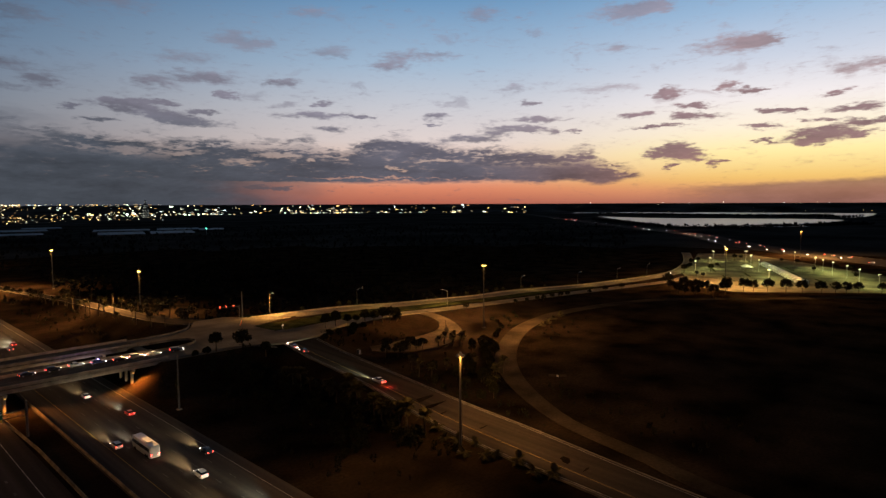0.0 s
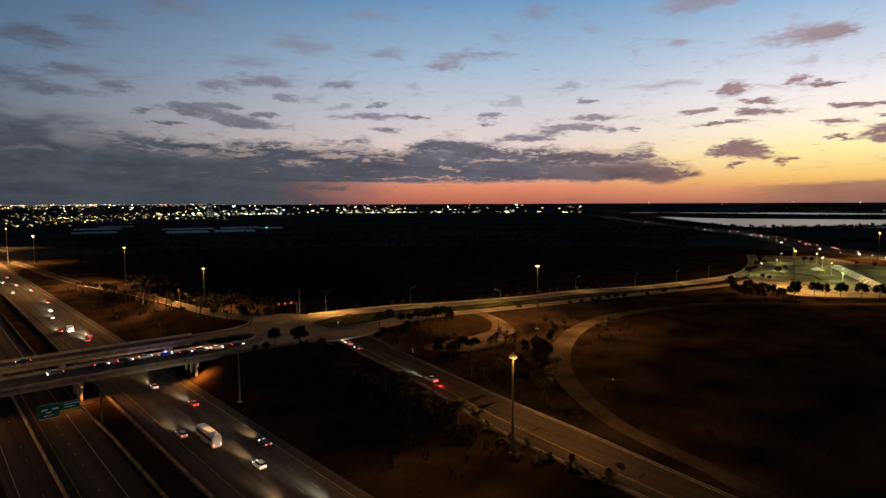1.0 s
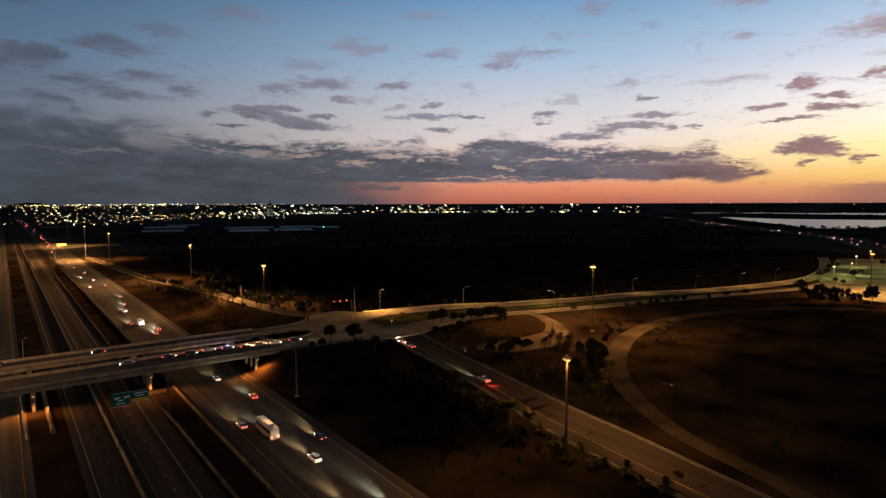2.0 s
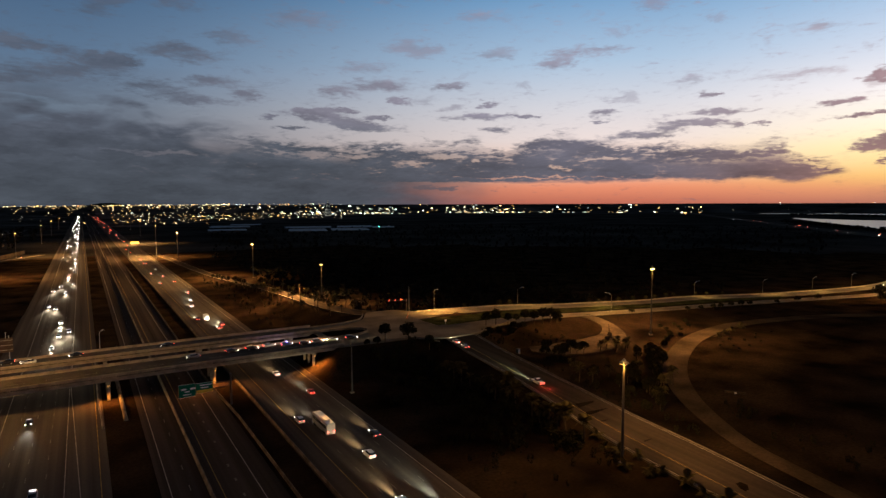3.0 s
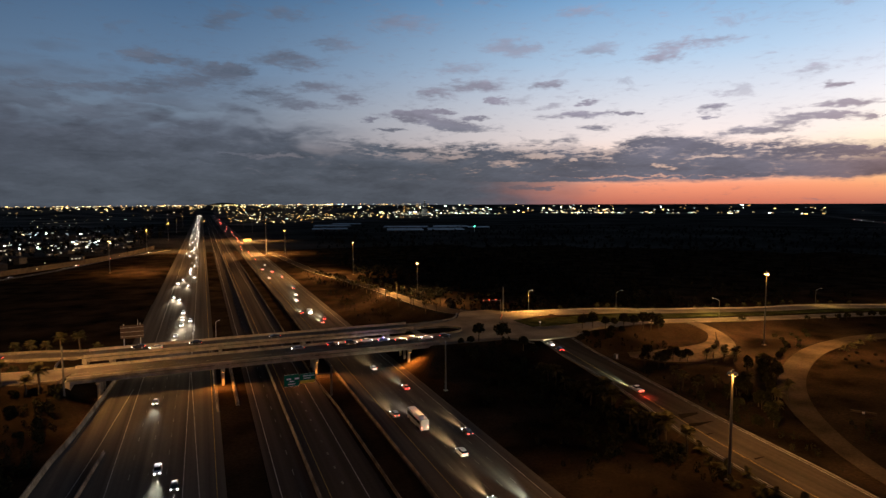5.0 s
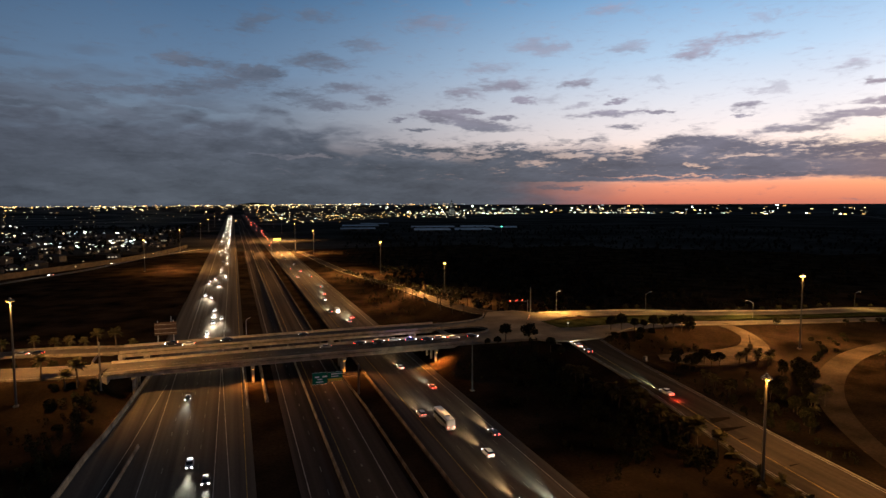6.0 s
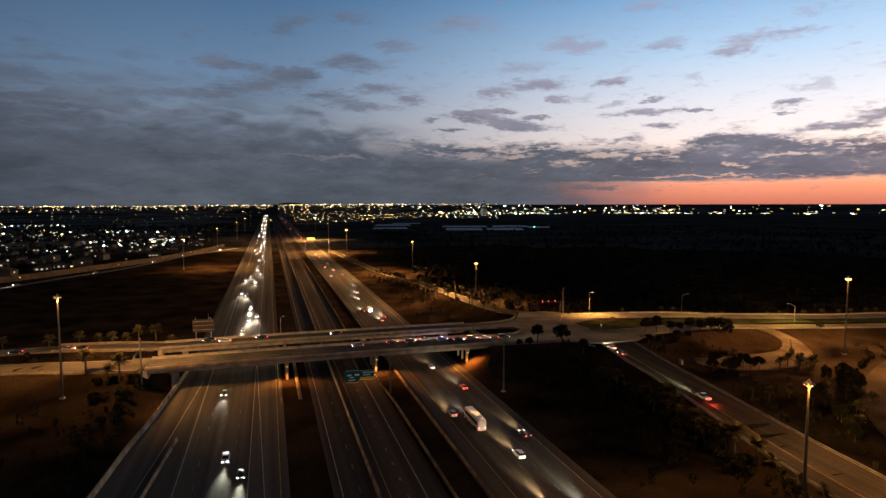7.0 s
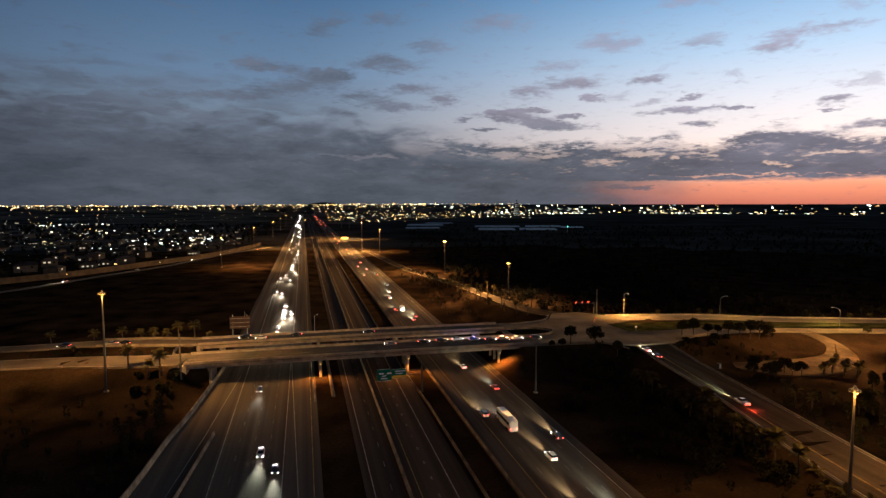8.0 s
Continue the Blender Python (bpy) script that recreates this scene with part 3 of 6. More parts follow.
gx = graded([(-4900, 0), (-2000, 250), (-500, 100), (-240, 20), (-130, 8), (-30, 3), (70, 20), (300, 3), (420, 8), (700, 20), (1500, 80), (4900, 230)])
gy = graded([(-4900, 0), (-800, 400), (-60, 60), (30, 10), (330, 3), (480, 8), (700, 20), (1500, 80), (4900, 230)])
X, Y = np.meshgrid(gx, gy)
Z = ground_height(X, Y) - 0.06
nx, ny = len(gx), len(gy)
ground_mesh = bpy.data.meshes.new("ground")
idx = np.arange(nx * ny).reshape(ny, nx)
quads = np.stack([idx[:-1, :-1], idx[:-1, 1:], idx[1:, 1:], idx[1:, :-1]], -1).reshape(-1, 4)
ground_mesh.from_pydata(np.stack([X, Y, Z], -1).reshape(-1, 3).tolist(), [], quads.tolist())
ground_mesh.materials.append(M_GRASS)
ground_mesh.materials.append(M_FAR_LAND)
ground_mesh.materials.append(M_TOWN_LAND_HAZED)
for p in ground_mesh.polygons:
    p.use_smooth = True
    # slot 2, the haze-lightened colour, goes on far land under the town
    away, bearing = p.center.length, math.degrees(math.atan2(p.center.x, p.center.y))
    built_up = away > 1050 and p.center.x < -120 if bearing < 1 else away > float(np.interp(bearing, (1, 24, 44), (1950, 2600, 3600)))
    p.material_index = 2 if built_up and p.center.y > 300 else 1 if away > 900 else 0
tagged(new("ground", ground_mesh), "dark dry grass and sandy soil with road banks", "ground", kind="structure")


# ---- roads ----
def road(name, line, mat, label, lift=0.0, edge=True, edge_mat=None):
    bm = bmesh.new()
    ribbon(bm, line, -line[:, 3], line[:, 3], lift, 0.6)
    ob = whole(name, bm, mat, label, "road", "structure")
    if edge:
        for side in (-1, 1):
            b2 = bmesh.new()
            ribbon(b2, line, side * (line[:, 3] - 0.9) - .09, side * (line[:, 3] - 0.9) + .09, lift + .02, .015)
            part("edge_line", b2, (edge_mat or M_LINE), ob)
    return ob


road("road_avenue_west_north", AVENUE_N_WEST, M_DECK, "pale avenue carriageway climbing a grass bank")
road("road_avenue_west_south", AVENUE_S_WEST, M_DECK, "pale avenue carriageway lit orange on a bank")
road("road_avenue_east_north", AVENUE_N_EAST, M_CONCRETE_ROAD, "pale avenue carriageway past the dark woods")
road("road_avenue_east_south", AVENUE_S_EAST, M_CONCRETE_ROAD, "pale avenue carriageway beside a grass median")
ramp_road = road("road_exit_ramp", RAMP, M_RAMP, "worn asphalt ramp with palms along its edge", -.012)
road("road_entry_ramp", ON_RAMP, M_RAMP, "pale entry ramp curving down to the freeway", -.016)
road("road_loop_ramp", LOOP, M_LOOP, "pale loop ramp curving round a dark field", edge=False)
road("road_spur", SPUR, M_DIRT, "sandy track curving off the avenue", edge=False, lift=-.02)
road("road_off_ramp", OFF_RAMP, M_ASPHALT, "asphalt ramp below the sound wall")
road("road_turnpike", TURNPIKE, M_ASPHALT, "wide asphalt highway across the flat land")
for o in (-.15, .15):
    bm = bmesh.new()
    ribbon(bm, RAMP, 3.4 + o - .05, 3.4 + o + .05, .012, .01)
    part("centre_line", bm, M_YELLOW, ramp_road)

bm = bmesh.new()
lower = [bm.verts.new((x, y, 6.9)) for x, y in INTERSECTION]
upper_ = [bm.verts.new((x, y, 7.56)) for x, y in INTERSECTION]
bm.faces.new(upper_)
for i in range(len(lower)):
    j = (i + 1) % len(lower)
    bm.faces.new((lower[i], lower[j], upper_[j], upper_[i]))
whole("road_intersection", bm, M_CONCRETE_ROAD, "broad pale intersection at the end of the bridge", "road", "structure")

# kerbs of the ramp: low concrete edge on its far side
for name, side in (("kerb_ramp_outer", 1), ("kerb_ramp_inner", -1)):
    bm = bmesh.new()
    ribbon(bm, RAMP[4:], side * RAMP[4:, 3] - .1, side * RAMP[4:, 3] + .2, .16, .7)
    whole(name, bm, M_KERB, "low concrete kerb along the asphalt ramp", "kerb", "structure")
bm = bmesh.new()
ribbon(bm, AVENUE_N_EAST, -AVENUE_N_EAST[:, 3] - .35, -AVENUE_N_EAST[:, 3] - .05, .75, 1.0)
whole("wall_avenue_parapet", bm, M_CONCRETE, "long low concrete barrier beside the avenue", "barrier", "structure")

# ---- freeway: three carriageways along +y ----
def flat_slab(name, x0, x1, y0, y1, z, mat, label):
    bm = bmesh.new()
    n = 40
    line = np.array([(0, y0 + (y1 - y0) * i / n, z) for i in range(n + 1)])
    ribbon(bm, line, x0, x1, 0, .5)
    return whole(name, bm, mat, label, "road", "structure")


south_road = flat_slab("road_freeway_oncoming", -31.5, 3.2, -400, 3900, .06, M_ASPHALT, "worn asphalt freeway lanes of the oncoming traffic")
mid_road = flat_slab("road_freeway_express", 12.5, 37.0, -400, 3900, .06, M_ASPHALT_DARK, "darker express lanes between concrete barriers")
north_road = flat_slab("road_freeway_departing", 45.4, 72.5, -400, 3900, .06, M_ASPHALT, "worn asphalt freeway lanes of the departing traffic")
EXIT = glide([(-26, 420, .07, 6), (-26, 300, .07, 6), (-27, 240, .07, 5.5), (-30, 190, .07, 5), (-34, 150, .07, 4.6), (-38, 110, .07, 4.6), (-44, 50, .07, 4.6), (-52, -60, .07, 4.6)])
exit_road = road("road_exit_lane", EXIT, M_ASPHALT, "asphalt exit lane splitting from the freeway", .006, edge=False)


def stripe(x0, y0, x1, y1, parent, mat=None, w=.2, dash=None, z=.085, name="lane_line"):
    bm = bmesh.new()
    length = math.hypot(x1 - x0, y1 - y0)
    d = Vector(((x1 - x0) / length, (y1 - y0) / length, 0))
    n = Vector((d.y, -d.x, 0)) * w / 2
    runs = [(0, length)]
    if dash:
        runs = [(s, s + dash[0]) for s in np.arange(0, length - dash[0], dash[1])]
    for a, b in runs:
        p, q = Vector((x0, y0, z)) + d * float(a), Vector((x0, y0, z)) + d * float(b)
        bm.faces.new([bm.verts.new(c) for c in (p - n, p + n, q + n, q - n)])
    return part(name, bm, mat or M_LINE, parent)


stripe(-22.2, -300, -22.2, 3000, south_road)
stripe(-5.6, -300, -6.2, 320, south_road)
stripe(1.2, -300, 1.2, 3000, south_road, M_YELLOW)
stripe(-1.2, 95, -5.7, 240, south_road)
stripe(-5.7, 240, -5.7, 2500, south_road)
for x in (-18.1, -14.0, -9.9):
    stripe(x, -300, x, 1500, south_road, M_LINE_WORN, dash=(3.05, 12.2))
stripe(-24.2, 228, -28.0, 170, exit_road, z=.1)
stripe(-28.0, 170, -35.5, 85, exit_road, z=.1)
stripe(-30.5, 245, -34.6, 180, exit_road, M_YELLOW, z=.1)
stripe(14.5, -300, 14.5, 3000, mid_road)
stripe(32.4, -300, 32.4, 3000, mid_road)
stripe(28.4, -300, 28.4, 240, mid_road, M_LINE_WORN, w=.5, dash=(1.6, 8.6))
stripe(24.6, -300, 24.6, 3000, mid_road, M_YELLOW)
stripe(18.5, -300, 18.5, 1500, mid_road, M_LINE_WORN, dash=(3.05, 12.2))
stripe(51.2, -300, 51.2, 3000, north_road, M_YELLOW)
stripe(69.4, -300, 69.4, 3000, north_road)
for x in (54.9, 58.5, 62.1, 65.7):
    stripe(x, -300, x, 1500, north_road, M_LINE_WORN, dash=(3.05, 12.2))


def barrier(name, pts, label, height=.9, width=.55, step=20, mat=None):
    """A concrete safety barrier: wide foot, narrow head."""
    line = glide([(x, y, z) for x, y, z in pts], step)
    n = sides_of(line)
    bm = bmesh.new()
    shape = ((-.5, 0), (-.5, .12), (-.25, .40), (-.18, 1), (.18, 1), (.25, .40), (.5, .12), (.5, 0))
    rows = [[bm.verts.new((p[0] + d[0] * s * width, p[1] + d[1] * s * width, p[2] + k * height)) for s, k in shape] for p, d in zip(line, n)]
    for r, s in zip(rows[:-1], rows[1:]):
        for k in range(len(shape) - 1):
            bm.faces.new((r[k], r[k + 1], s[k + 1], s[k]))
    bm.faces.new(rows[0][::-1])
    bm.faces.new(rows[-1])
    bmesh.ops.recalc_face_normals(bm, faces=bm.faces)
    return whole(name, bm, mat or M_BARRIER, label, "barrier", "structure")


barrier("barrier_express_left", [(22.2, -300, .06), (22.2, 300, .06), (22.2, 1500, .06)], "pale concrete barrier between the express lanes", 1.1, .8)
barrier("barrier_express_right", [(38.3, -100, .0), (38.3, 180, .0), (36.9, 215, .0), (36.8, 260, .0), (37.4, 700, 0)], "pale concrete barrier beside the express lanes")
barrier("barrier_median", [(2.8, 192, .06), (2.2, 215, .06), (2.2, 262, .06), (2.2, 290, .06)], "concrete barrier shielding the bridge pier", 1.0, .7)
barrier("barrier_pier", [(8.8, 196, 0), (8.6, 230, 0), (8.4, 262, 0)], "concrete barrier beside the bridge pier", 1.2, 1.2, 10)
barrier("barrier_departing", [(46.0, -100, .06), (46.0, 240, .06), (46.2, 900, .06)], "low concrete barrier along the departing lanes", .8, .5)
barrier("barrier_gore", [(-25.8, 171, .06), (-28.7, 135, .06), (-32.5, 90, .06)], "short concrete barrier between freeway and exit lane", .9, .8, 8)
barrier("wall_exit_parapet", [(-30.0, 268, 0), (-31.3, 245, 0), (-34.8, 191, 0), (-37.4, 167, 0), (-39.4, 138, 0), (-45, 90, 0)], "tall pale concrete barrier along the exit lane", 1.6, .9, 8)


# ---- the twin bridges over the freeway ----
def bridge(name, y0, y1, label):
    x0, x1 = -42.5, 88.0
    b = thing(name, pose(0, 0, 0), label, "bridge", kind="structure")
    n = 26
    xs = [x0 + (x1 - x0) * i / n for i in range(n + 1)]
    line = np.array([(x, 0, 8.0 + .25 * math.sin(math.pi * (x - x0) / (x1 - x0))) for x in xs])
    bm = bmesh.new()
    ribbon(bm, line, -y1, -y0, 0, .35)
    part("deck", bm, M_DECK, b, "worn dark deck surface")
    for y, s in ((y0, 1), (y1, -1)):
        bm = bmesh.new()
        ribbon(bm, line, -y - s * .35 if s > 0 else -y, -y if s > 0 else -y + .35, .95, 1.45)
        part("parapet", bm, M_CONCRETE, b, "pale concrete parapet")
        bm = bmesh.new()
        o = -y - s * .6
        ribbon(bm, line, o - .12, o + .12, .012, .01)
        part("edge_line", bm, M_LINE, b)
    for k in range(5):
        y = y0 + .9 + (y1 - y0 - 1.8) * k / 4
        bm = bmesh.new()
        ribbon(bm, line, -y - .3, -y + .3, -.35, 1.35)
        part("girder", bm, M_CONCRETE, b, "stained concrete girder")
    bm = bmesh.new()
    ribbon(bm, line, -(y0 + y1) / 2 - .07, -(y0 + y1) / 2 + .07, .012, .01, every=(2, 1))
    part("lane_line", bm, M_LINE, b)
    for px in (-33.7, 5.2, 38.6, 76.0):
        bm = bmesh.new()
        box(bm, px, (y0 + y1) / 2, 5.9, 1.3, y1 - y0 - .8, .95, .12)
        part("pier_cap", bm, M_CONCRETE, b)
        for k in range(3):
            bm = bmesh.new()
            rod(bm, (px, y0 + 2.2 + k * (y1 - y0 - 4.4) / 2, -.3), (px, y0 + 2.2 + k * (y1 - y0 - 4.4) / 2, 5.45), .55, .55, 14)
            part("pier_column", bm, M_CONCRETE, b)
    for ax in (x0 + .2, x1 - .4):
        bm = bmesh.new()
        box(bm, ax, (y0 + y1) / 2, 4.4, 1.6, y1 - y0 - .2, 6.4, .05)
        part("abutment", bm, M_CONCRETE, b, "concrete abutment in the bank")
    return b


bridge("bridge_south", 218.5, 233.8, "concrete road bridge carrying queued traffic over the freeway")
bridge("bridge_north", 248.6, 260.0, "concrete road bridge beside its twin over the freeway")
# wing walls, and the rounded nose that closes the gap between the decks
for name, pts, h in (("wall_wing_west", [(-44, 219.5, 6.9), (-56, 221.5, 6.6), (-72, 226, 6.1)], 1.2),
                     ("wall_gap_west", [(-42.8, 234.2, 7.6), (-48, 235.4, 7.3), (-50, 240, 6.9), (-50.5, 246, 6.9), (-50, 250.6, 7.3)], .85),
                     ("wall_approach_north", [(-42.8, 248.8, 7.8), (-52, 251.3, 7.7), (-62, 254.3, 7.5), (-73, 258.7, 7.0), (-84, 262.7, 6.5)], .85),
                     ("wall_approach_far", [(-42.8, 260.2, 7.8), (-52, 263.6, 7.7), (-62, 267.2, 7.5), (-84, 274.3, 6.5)], .85),
                     ("wall_gap_east", [(88, 234.0, 7.5), (98, 234.3, 7.5), (105, 236.2, 7.5), (108.5, 241.2, 7.5), (105, 246.2, 7.5), (98, 248.1, 7.5), (88, 248.4, 7.5)], .9),
                     ("wall_kerb_east_south", [(88, 218.8, 7.3), (104, 219, 7.3), (119, 216.5, 7.3), (126, 206, 7.0)], .5),
                     ("wall_kerb_east_north", [(88, 260.4, 7.3), (104, 261.5, 7.3), (116, 267, 7.2), (124, 281, 6.8)], .8)):
    barrier(name, pts, "pale concrete barrier wall at the end of the bridge", h, .6, 3)
bm = bmesh.new()
line = np.array([(89, 241.2, 7.62), (98, 241.2, 7.62), (104, 241.2, 7.62), (107.6, 241.2, 7.62)])
ribbon(bm, line, np.array([-6.6, -6.5, -4.9, -1.6]), np.array([6.6, 6.5, 4.9, 1.6]), 0, .5)
whole("median_gap", bm, M_GRASS, "dark grass patch between the bridge decks", "median", "structure")

# grass medians of the avenue, raised behind a kerb
bm = bmesh.new()
MEDIAN = glide([(141, 240.5, 7.7, 8), (150, 241, 7.5, 8.2), (170, 242.6, 7.0, 7), (200, 243, 6.0, 8), (233, 240, 4.9, 5), (266, 236, 3.9, 4), (300, 231.7, 2.9, 3.5), (345, 227.5, 1.7, 3.5), (405, 213, .7, 2)])
ribbon(bm, MEDIAN, -MEDIAN[:, 3], MEDIAN[:, 3], .1, .7)
whole("median_avenue", bm, M_MEDIAN_GRASS, "grass median with a kerb and small trees", "median", "structure")

# lakes, lying in the flat land
def lake(name, pts, z=.02):
    bm = bmesh.new()
    ring = glide([(*p, z) for p in pts + pts[:1]], 60)[:-1]
    top = [bm.verts.new(p) for p in ring]
    bm.faces.new(top)
    bmesh.ops.triangulate(bm, faces=bm.faces)
    bmesh.ops.recalc_face_normals(bm, faces=bm.faces)
    for f in bm.faces:
        if f.normal.z < 0:
            f.normal_flip()
    whole(name, bm, M_WATER, "still lake reflecting the evening sky", "lake", "structure")


lake("water_near_lake", [(2560, 1330), (2430, 1020), (2520, 713), (2593, 453), (2520, 354), (2400, 340), (1990, 352), (1800, 331), (1685, 426), (1591, 491), (1610, 591), (1865, 800), (2190, 1060)])
lake("water_far_lake", [(3420, 1960), (3560, 1560), (3480, 1220), (3520, 865), (3760, 600), (3000, 420), (3100, 350), (3700, 380), (4080, 470), (4060, 1000), (3900, 1500), (3620, 1960)])

# parking lot
LOT = [(452, 128), (468, 168), (500, 176), (560, 205), (640, 222), (764, 258), (800, 216), (722, 135), (631, 55), (585, 10), (545, 5), (514, 44), (478, 92)]
bm = bmesh.new()
top = [bm.verts.new((x, y, .09)) for x, y in LOT]
bm.faces.new(top)
lot_floor = whole("pavement_parking_lot", bm, material("pale_lot_pavement", (.095, .088, .062), .85, .45, .05, bump=.1, fine=20), "pale floodlit parking lot with parked vehicles", "parking lot", "structure")

# bay lines in rows across the lot, and planted islands between them
LOT_ROW, LOT_ACROSS = Vector((-.913, -.407, 0)), Vector((.407, -.913, 0))
for j in range(7):
    origin = Vector((668, 205, .094)) + LOT_ACROSS * (-8 + 24 * j) + LOT_ROW * (6 * j)
    bm = bmesh.new()
    for k in range(34 - 2 * abs(3 - j)):
        p = origin + LOT_ROW * (3.2 * k)
        u, v = LOT_ROW * .07, LOT_ACROSS * 2.6
        bm.faces.new([bm.verts.new(q) for q in (p - u - v, p + u - v, p + u + v, p - u + v)])
    bmesh.ops.recalc_face_normals(bm, faces=bm.faces)
    part("bay_lines", bm, M_LINE_WORN, lot_floor)


def planted_island(x, y, length, turn):
    """A kerbed strip of grass between the rows of bays."""
    isl = thing("planted_island", pose(x, y, .06, 0, 0, turn), "kerbed green grass island between parking bays", "planting bed", "islands in the parking lot")
    bm = bmesh.new()
    box(bm, 0, 0, .08, length, 2.8, .2, .05)
    part("kerb", bm, M_KERB, isl)
    bm = bmesh.new()
    box(bm, 0, 0, .14, length - .5, 2.3, .16, .05)
    part("grass", bm, M_MEDIAN_GRASS, isl)


for x, y, n, turn in ((640, 196, 40, 24), (588, 184, 34, 24), (536, 158, 26, 24), (512, 140, 22, 60), (566, 148, 30, 24), (690, 178, 30, 24), (600, 118, 30, 24), (560, 92, 26, 24), (640, 130, 34, 24), (488, 128, 18, 70)):
    planted_island(x, y, n, turn)


# ---- lamps: high masts, street lamps, signals, signs ----
def spot_lamp(name, m, colour, watts, cone, blend=.6, radius=.3, parent=None):
    d = bpy.data.lights.new(name, "SPOT")
    d.color, d.energy, d.spot_size, d.spot_blend, d.shadow_soft_size = colour, watts, radians(cone), blend, radius
    ob = new(name, d)
    ob.parent = parent
    ob.matrix_basis = m
    return ob


MAST_WATTS = 66000
_masts = {}


ROUND, WESTWARD, EASTWARD = (45, 135, 225, 315), (135, 180, 225), (-45, 0, 45)


def high_mast(x, y, height, lit=True, watts=1.0, aim=ROUND):
    """A tall tapered mast with a ring of shielded sodium lamps round its top."""
    z = land(x, y)
    key = (round(height), lit, watts, math.hypot(x, y) < 230, aim)
    m = pose(x, y, z - .1)
    if key in _masts:
        return repeat(_masts[key], m)
    mast = thing("high_mast_light", m, "tall tapered steel mast with a ring of lit sodium lamps", "light mast", "high masts along the interchange")
    bm = bmesh.new()
    for k in range(3):
        a, b = height * k / 3, height * (k + 1) / 3
        rod(bm, (0, 0, a), (0, 0, b + .1), .36 - .05 * k, .32 - .05 * k, 12)
    part("pole", bm, material("mast_steel", (.042, .037, .032), .5, .2, 1.0), mast)
    bm = bmesh.new()
    box(bm, 0, 0, .15, 1.5, 1.5, .5, .08)
    part("base_plinth", bm, M_CONCRETE, mast, "concrete plinth")
    bm = bmesh.new()
    for i in range(16):
        a, b = i * math.tau / 16, (i + 1) * math.tau / 16
        rod(bm, (.7 * math.cos(a), .7 * math.sin(a), height - .3), (.7 * math.cos(b), .7 * math.sin(b), height - .3), .07, .07, 6)
    for i in range(4):
        a = i * math.tau / 4
        rod(bm, (0, 0, height - .3), (.7 * math.cos(a), .7 * math.sin(a), height - .3), .05, .05, 6)
    part("ring", bm, M_DARK_STEEL, mast)
    bm = bmesh.new()
    rod(bm, (0, 0, height), (0, 0, height + .8), .42, .25, 10)
    part("head_frame", bm, M_DARK_STEEL, mast, "dark head frame")
    hood, glass = bmesh.new(), bmesh.new()
    rod(hood, (0, 0, -.05), (0, 0, .45), .42, .2, 10)
    hood_me = mesh_of("luminaire", hood, M_DARK_STEEL)
    rod(glass, (0, 0, -.35), (0, 0, -.05), .2, .36, 10) if math.hypot(x, y) > 230 else rod(glass, (0, 0, -.2), (0, 0, -.05), .12, .2, 10)
    glass_me = mesh_of("lamp_glass", glass, M_SODIUM if math.hypot(x, y) < 230 else M_SODIUM_FAR)
    for i in range(6):
        a = i * math.tau / 6 + .3
        lum = share("luminaire", hood_me, mast, pose(.8 * math.cos(a), .8 * math.sin(a), height - .35))
        share("lamp_glass", glass_me, lum, pose(0, 0, 0))
    spill = bpy.data.lights.new("lamp_spill", "POINT")
    spill.color, spill.energy, spill.shadow_soft_size = (1.0, .44, .075), 6500, .12
    sp = new("lamp_spill", spill)
    sp.parent = mast
    sp.location = (-.75, -1.15, height - 1.0)
    if lit:
        spot_lamp("mast_lamp", pose(.75, 0, height - .9), SODIUM, MAST_WATTS * watts * .28, 138, .75, .35, mast)
        for a in aim:
            spot_lamp("mast_side_lamp", pose(.9 * math.cos(radians(a)), .9 * math.sin(radians(a)), height - .95, 0, 0, a) @ pose(0, 0, 0, 0, -57 if aim == ROUND else -67, 0), SODIUM, MAST_WATTS * watts * 1.35, 104, 1.0, .35, mast)
    _masts[key] = mast
    return mast


for x, y, h, lit, w, aim in ((111.3, 95.7, 25.6, True, .6, (-45, 0, 45, 180)), (237, 187.5, 33.3, True, 3.3, ROUND), (128, 528, 30.6, True, 7.5, WESTWARD), (137.2, 379, 24.6, True, 6.6, (170, 225, 275)),
                             (-65, 211, 33.3, True, 1.6, (0, 60, 120, 180)), (480, 141, 29.5, True, 5.0, ROUND), (790, 150, 31, True, 6.0, ROUND), (-83, 634, 31, True, 4.2, EASTWARD),
                             (-71, 890, 31, True, 5.0, EASTWARD), (-59, 1192, 31, False, .6, ROUND), (100, 788, 31, True, 13.0, WESTWARD), (104, 1078, 31, True, 13.0, WESTWARD),
                             # mast at (8, 58) stays out of view, added to brighten the near lanes
                             (8.0, 58, 31, True, .14, EASTWARD), (104, 1380, 31, False, .6, ROUND), (106, 1700, 31, False, .6, ROUND), (-56, 1500, 31, False, .6, ROUND),
                             (108, 2050, 31, False, .6, ROUND), (-52, 1850, 31, False, .6, ROUND)):
    high_mast(x, y, h, lit, w, aim)

_lamps = {}


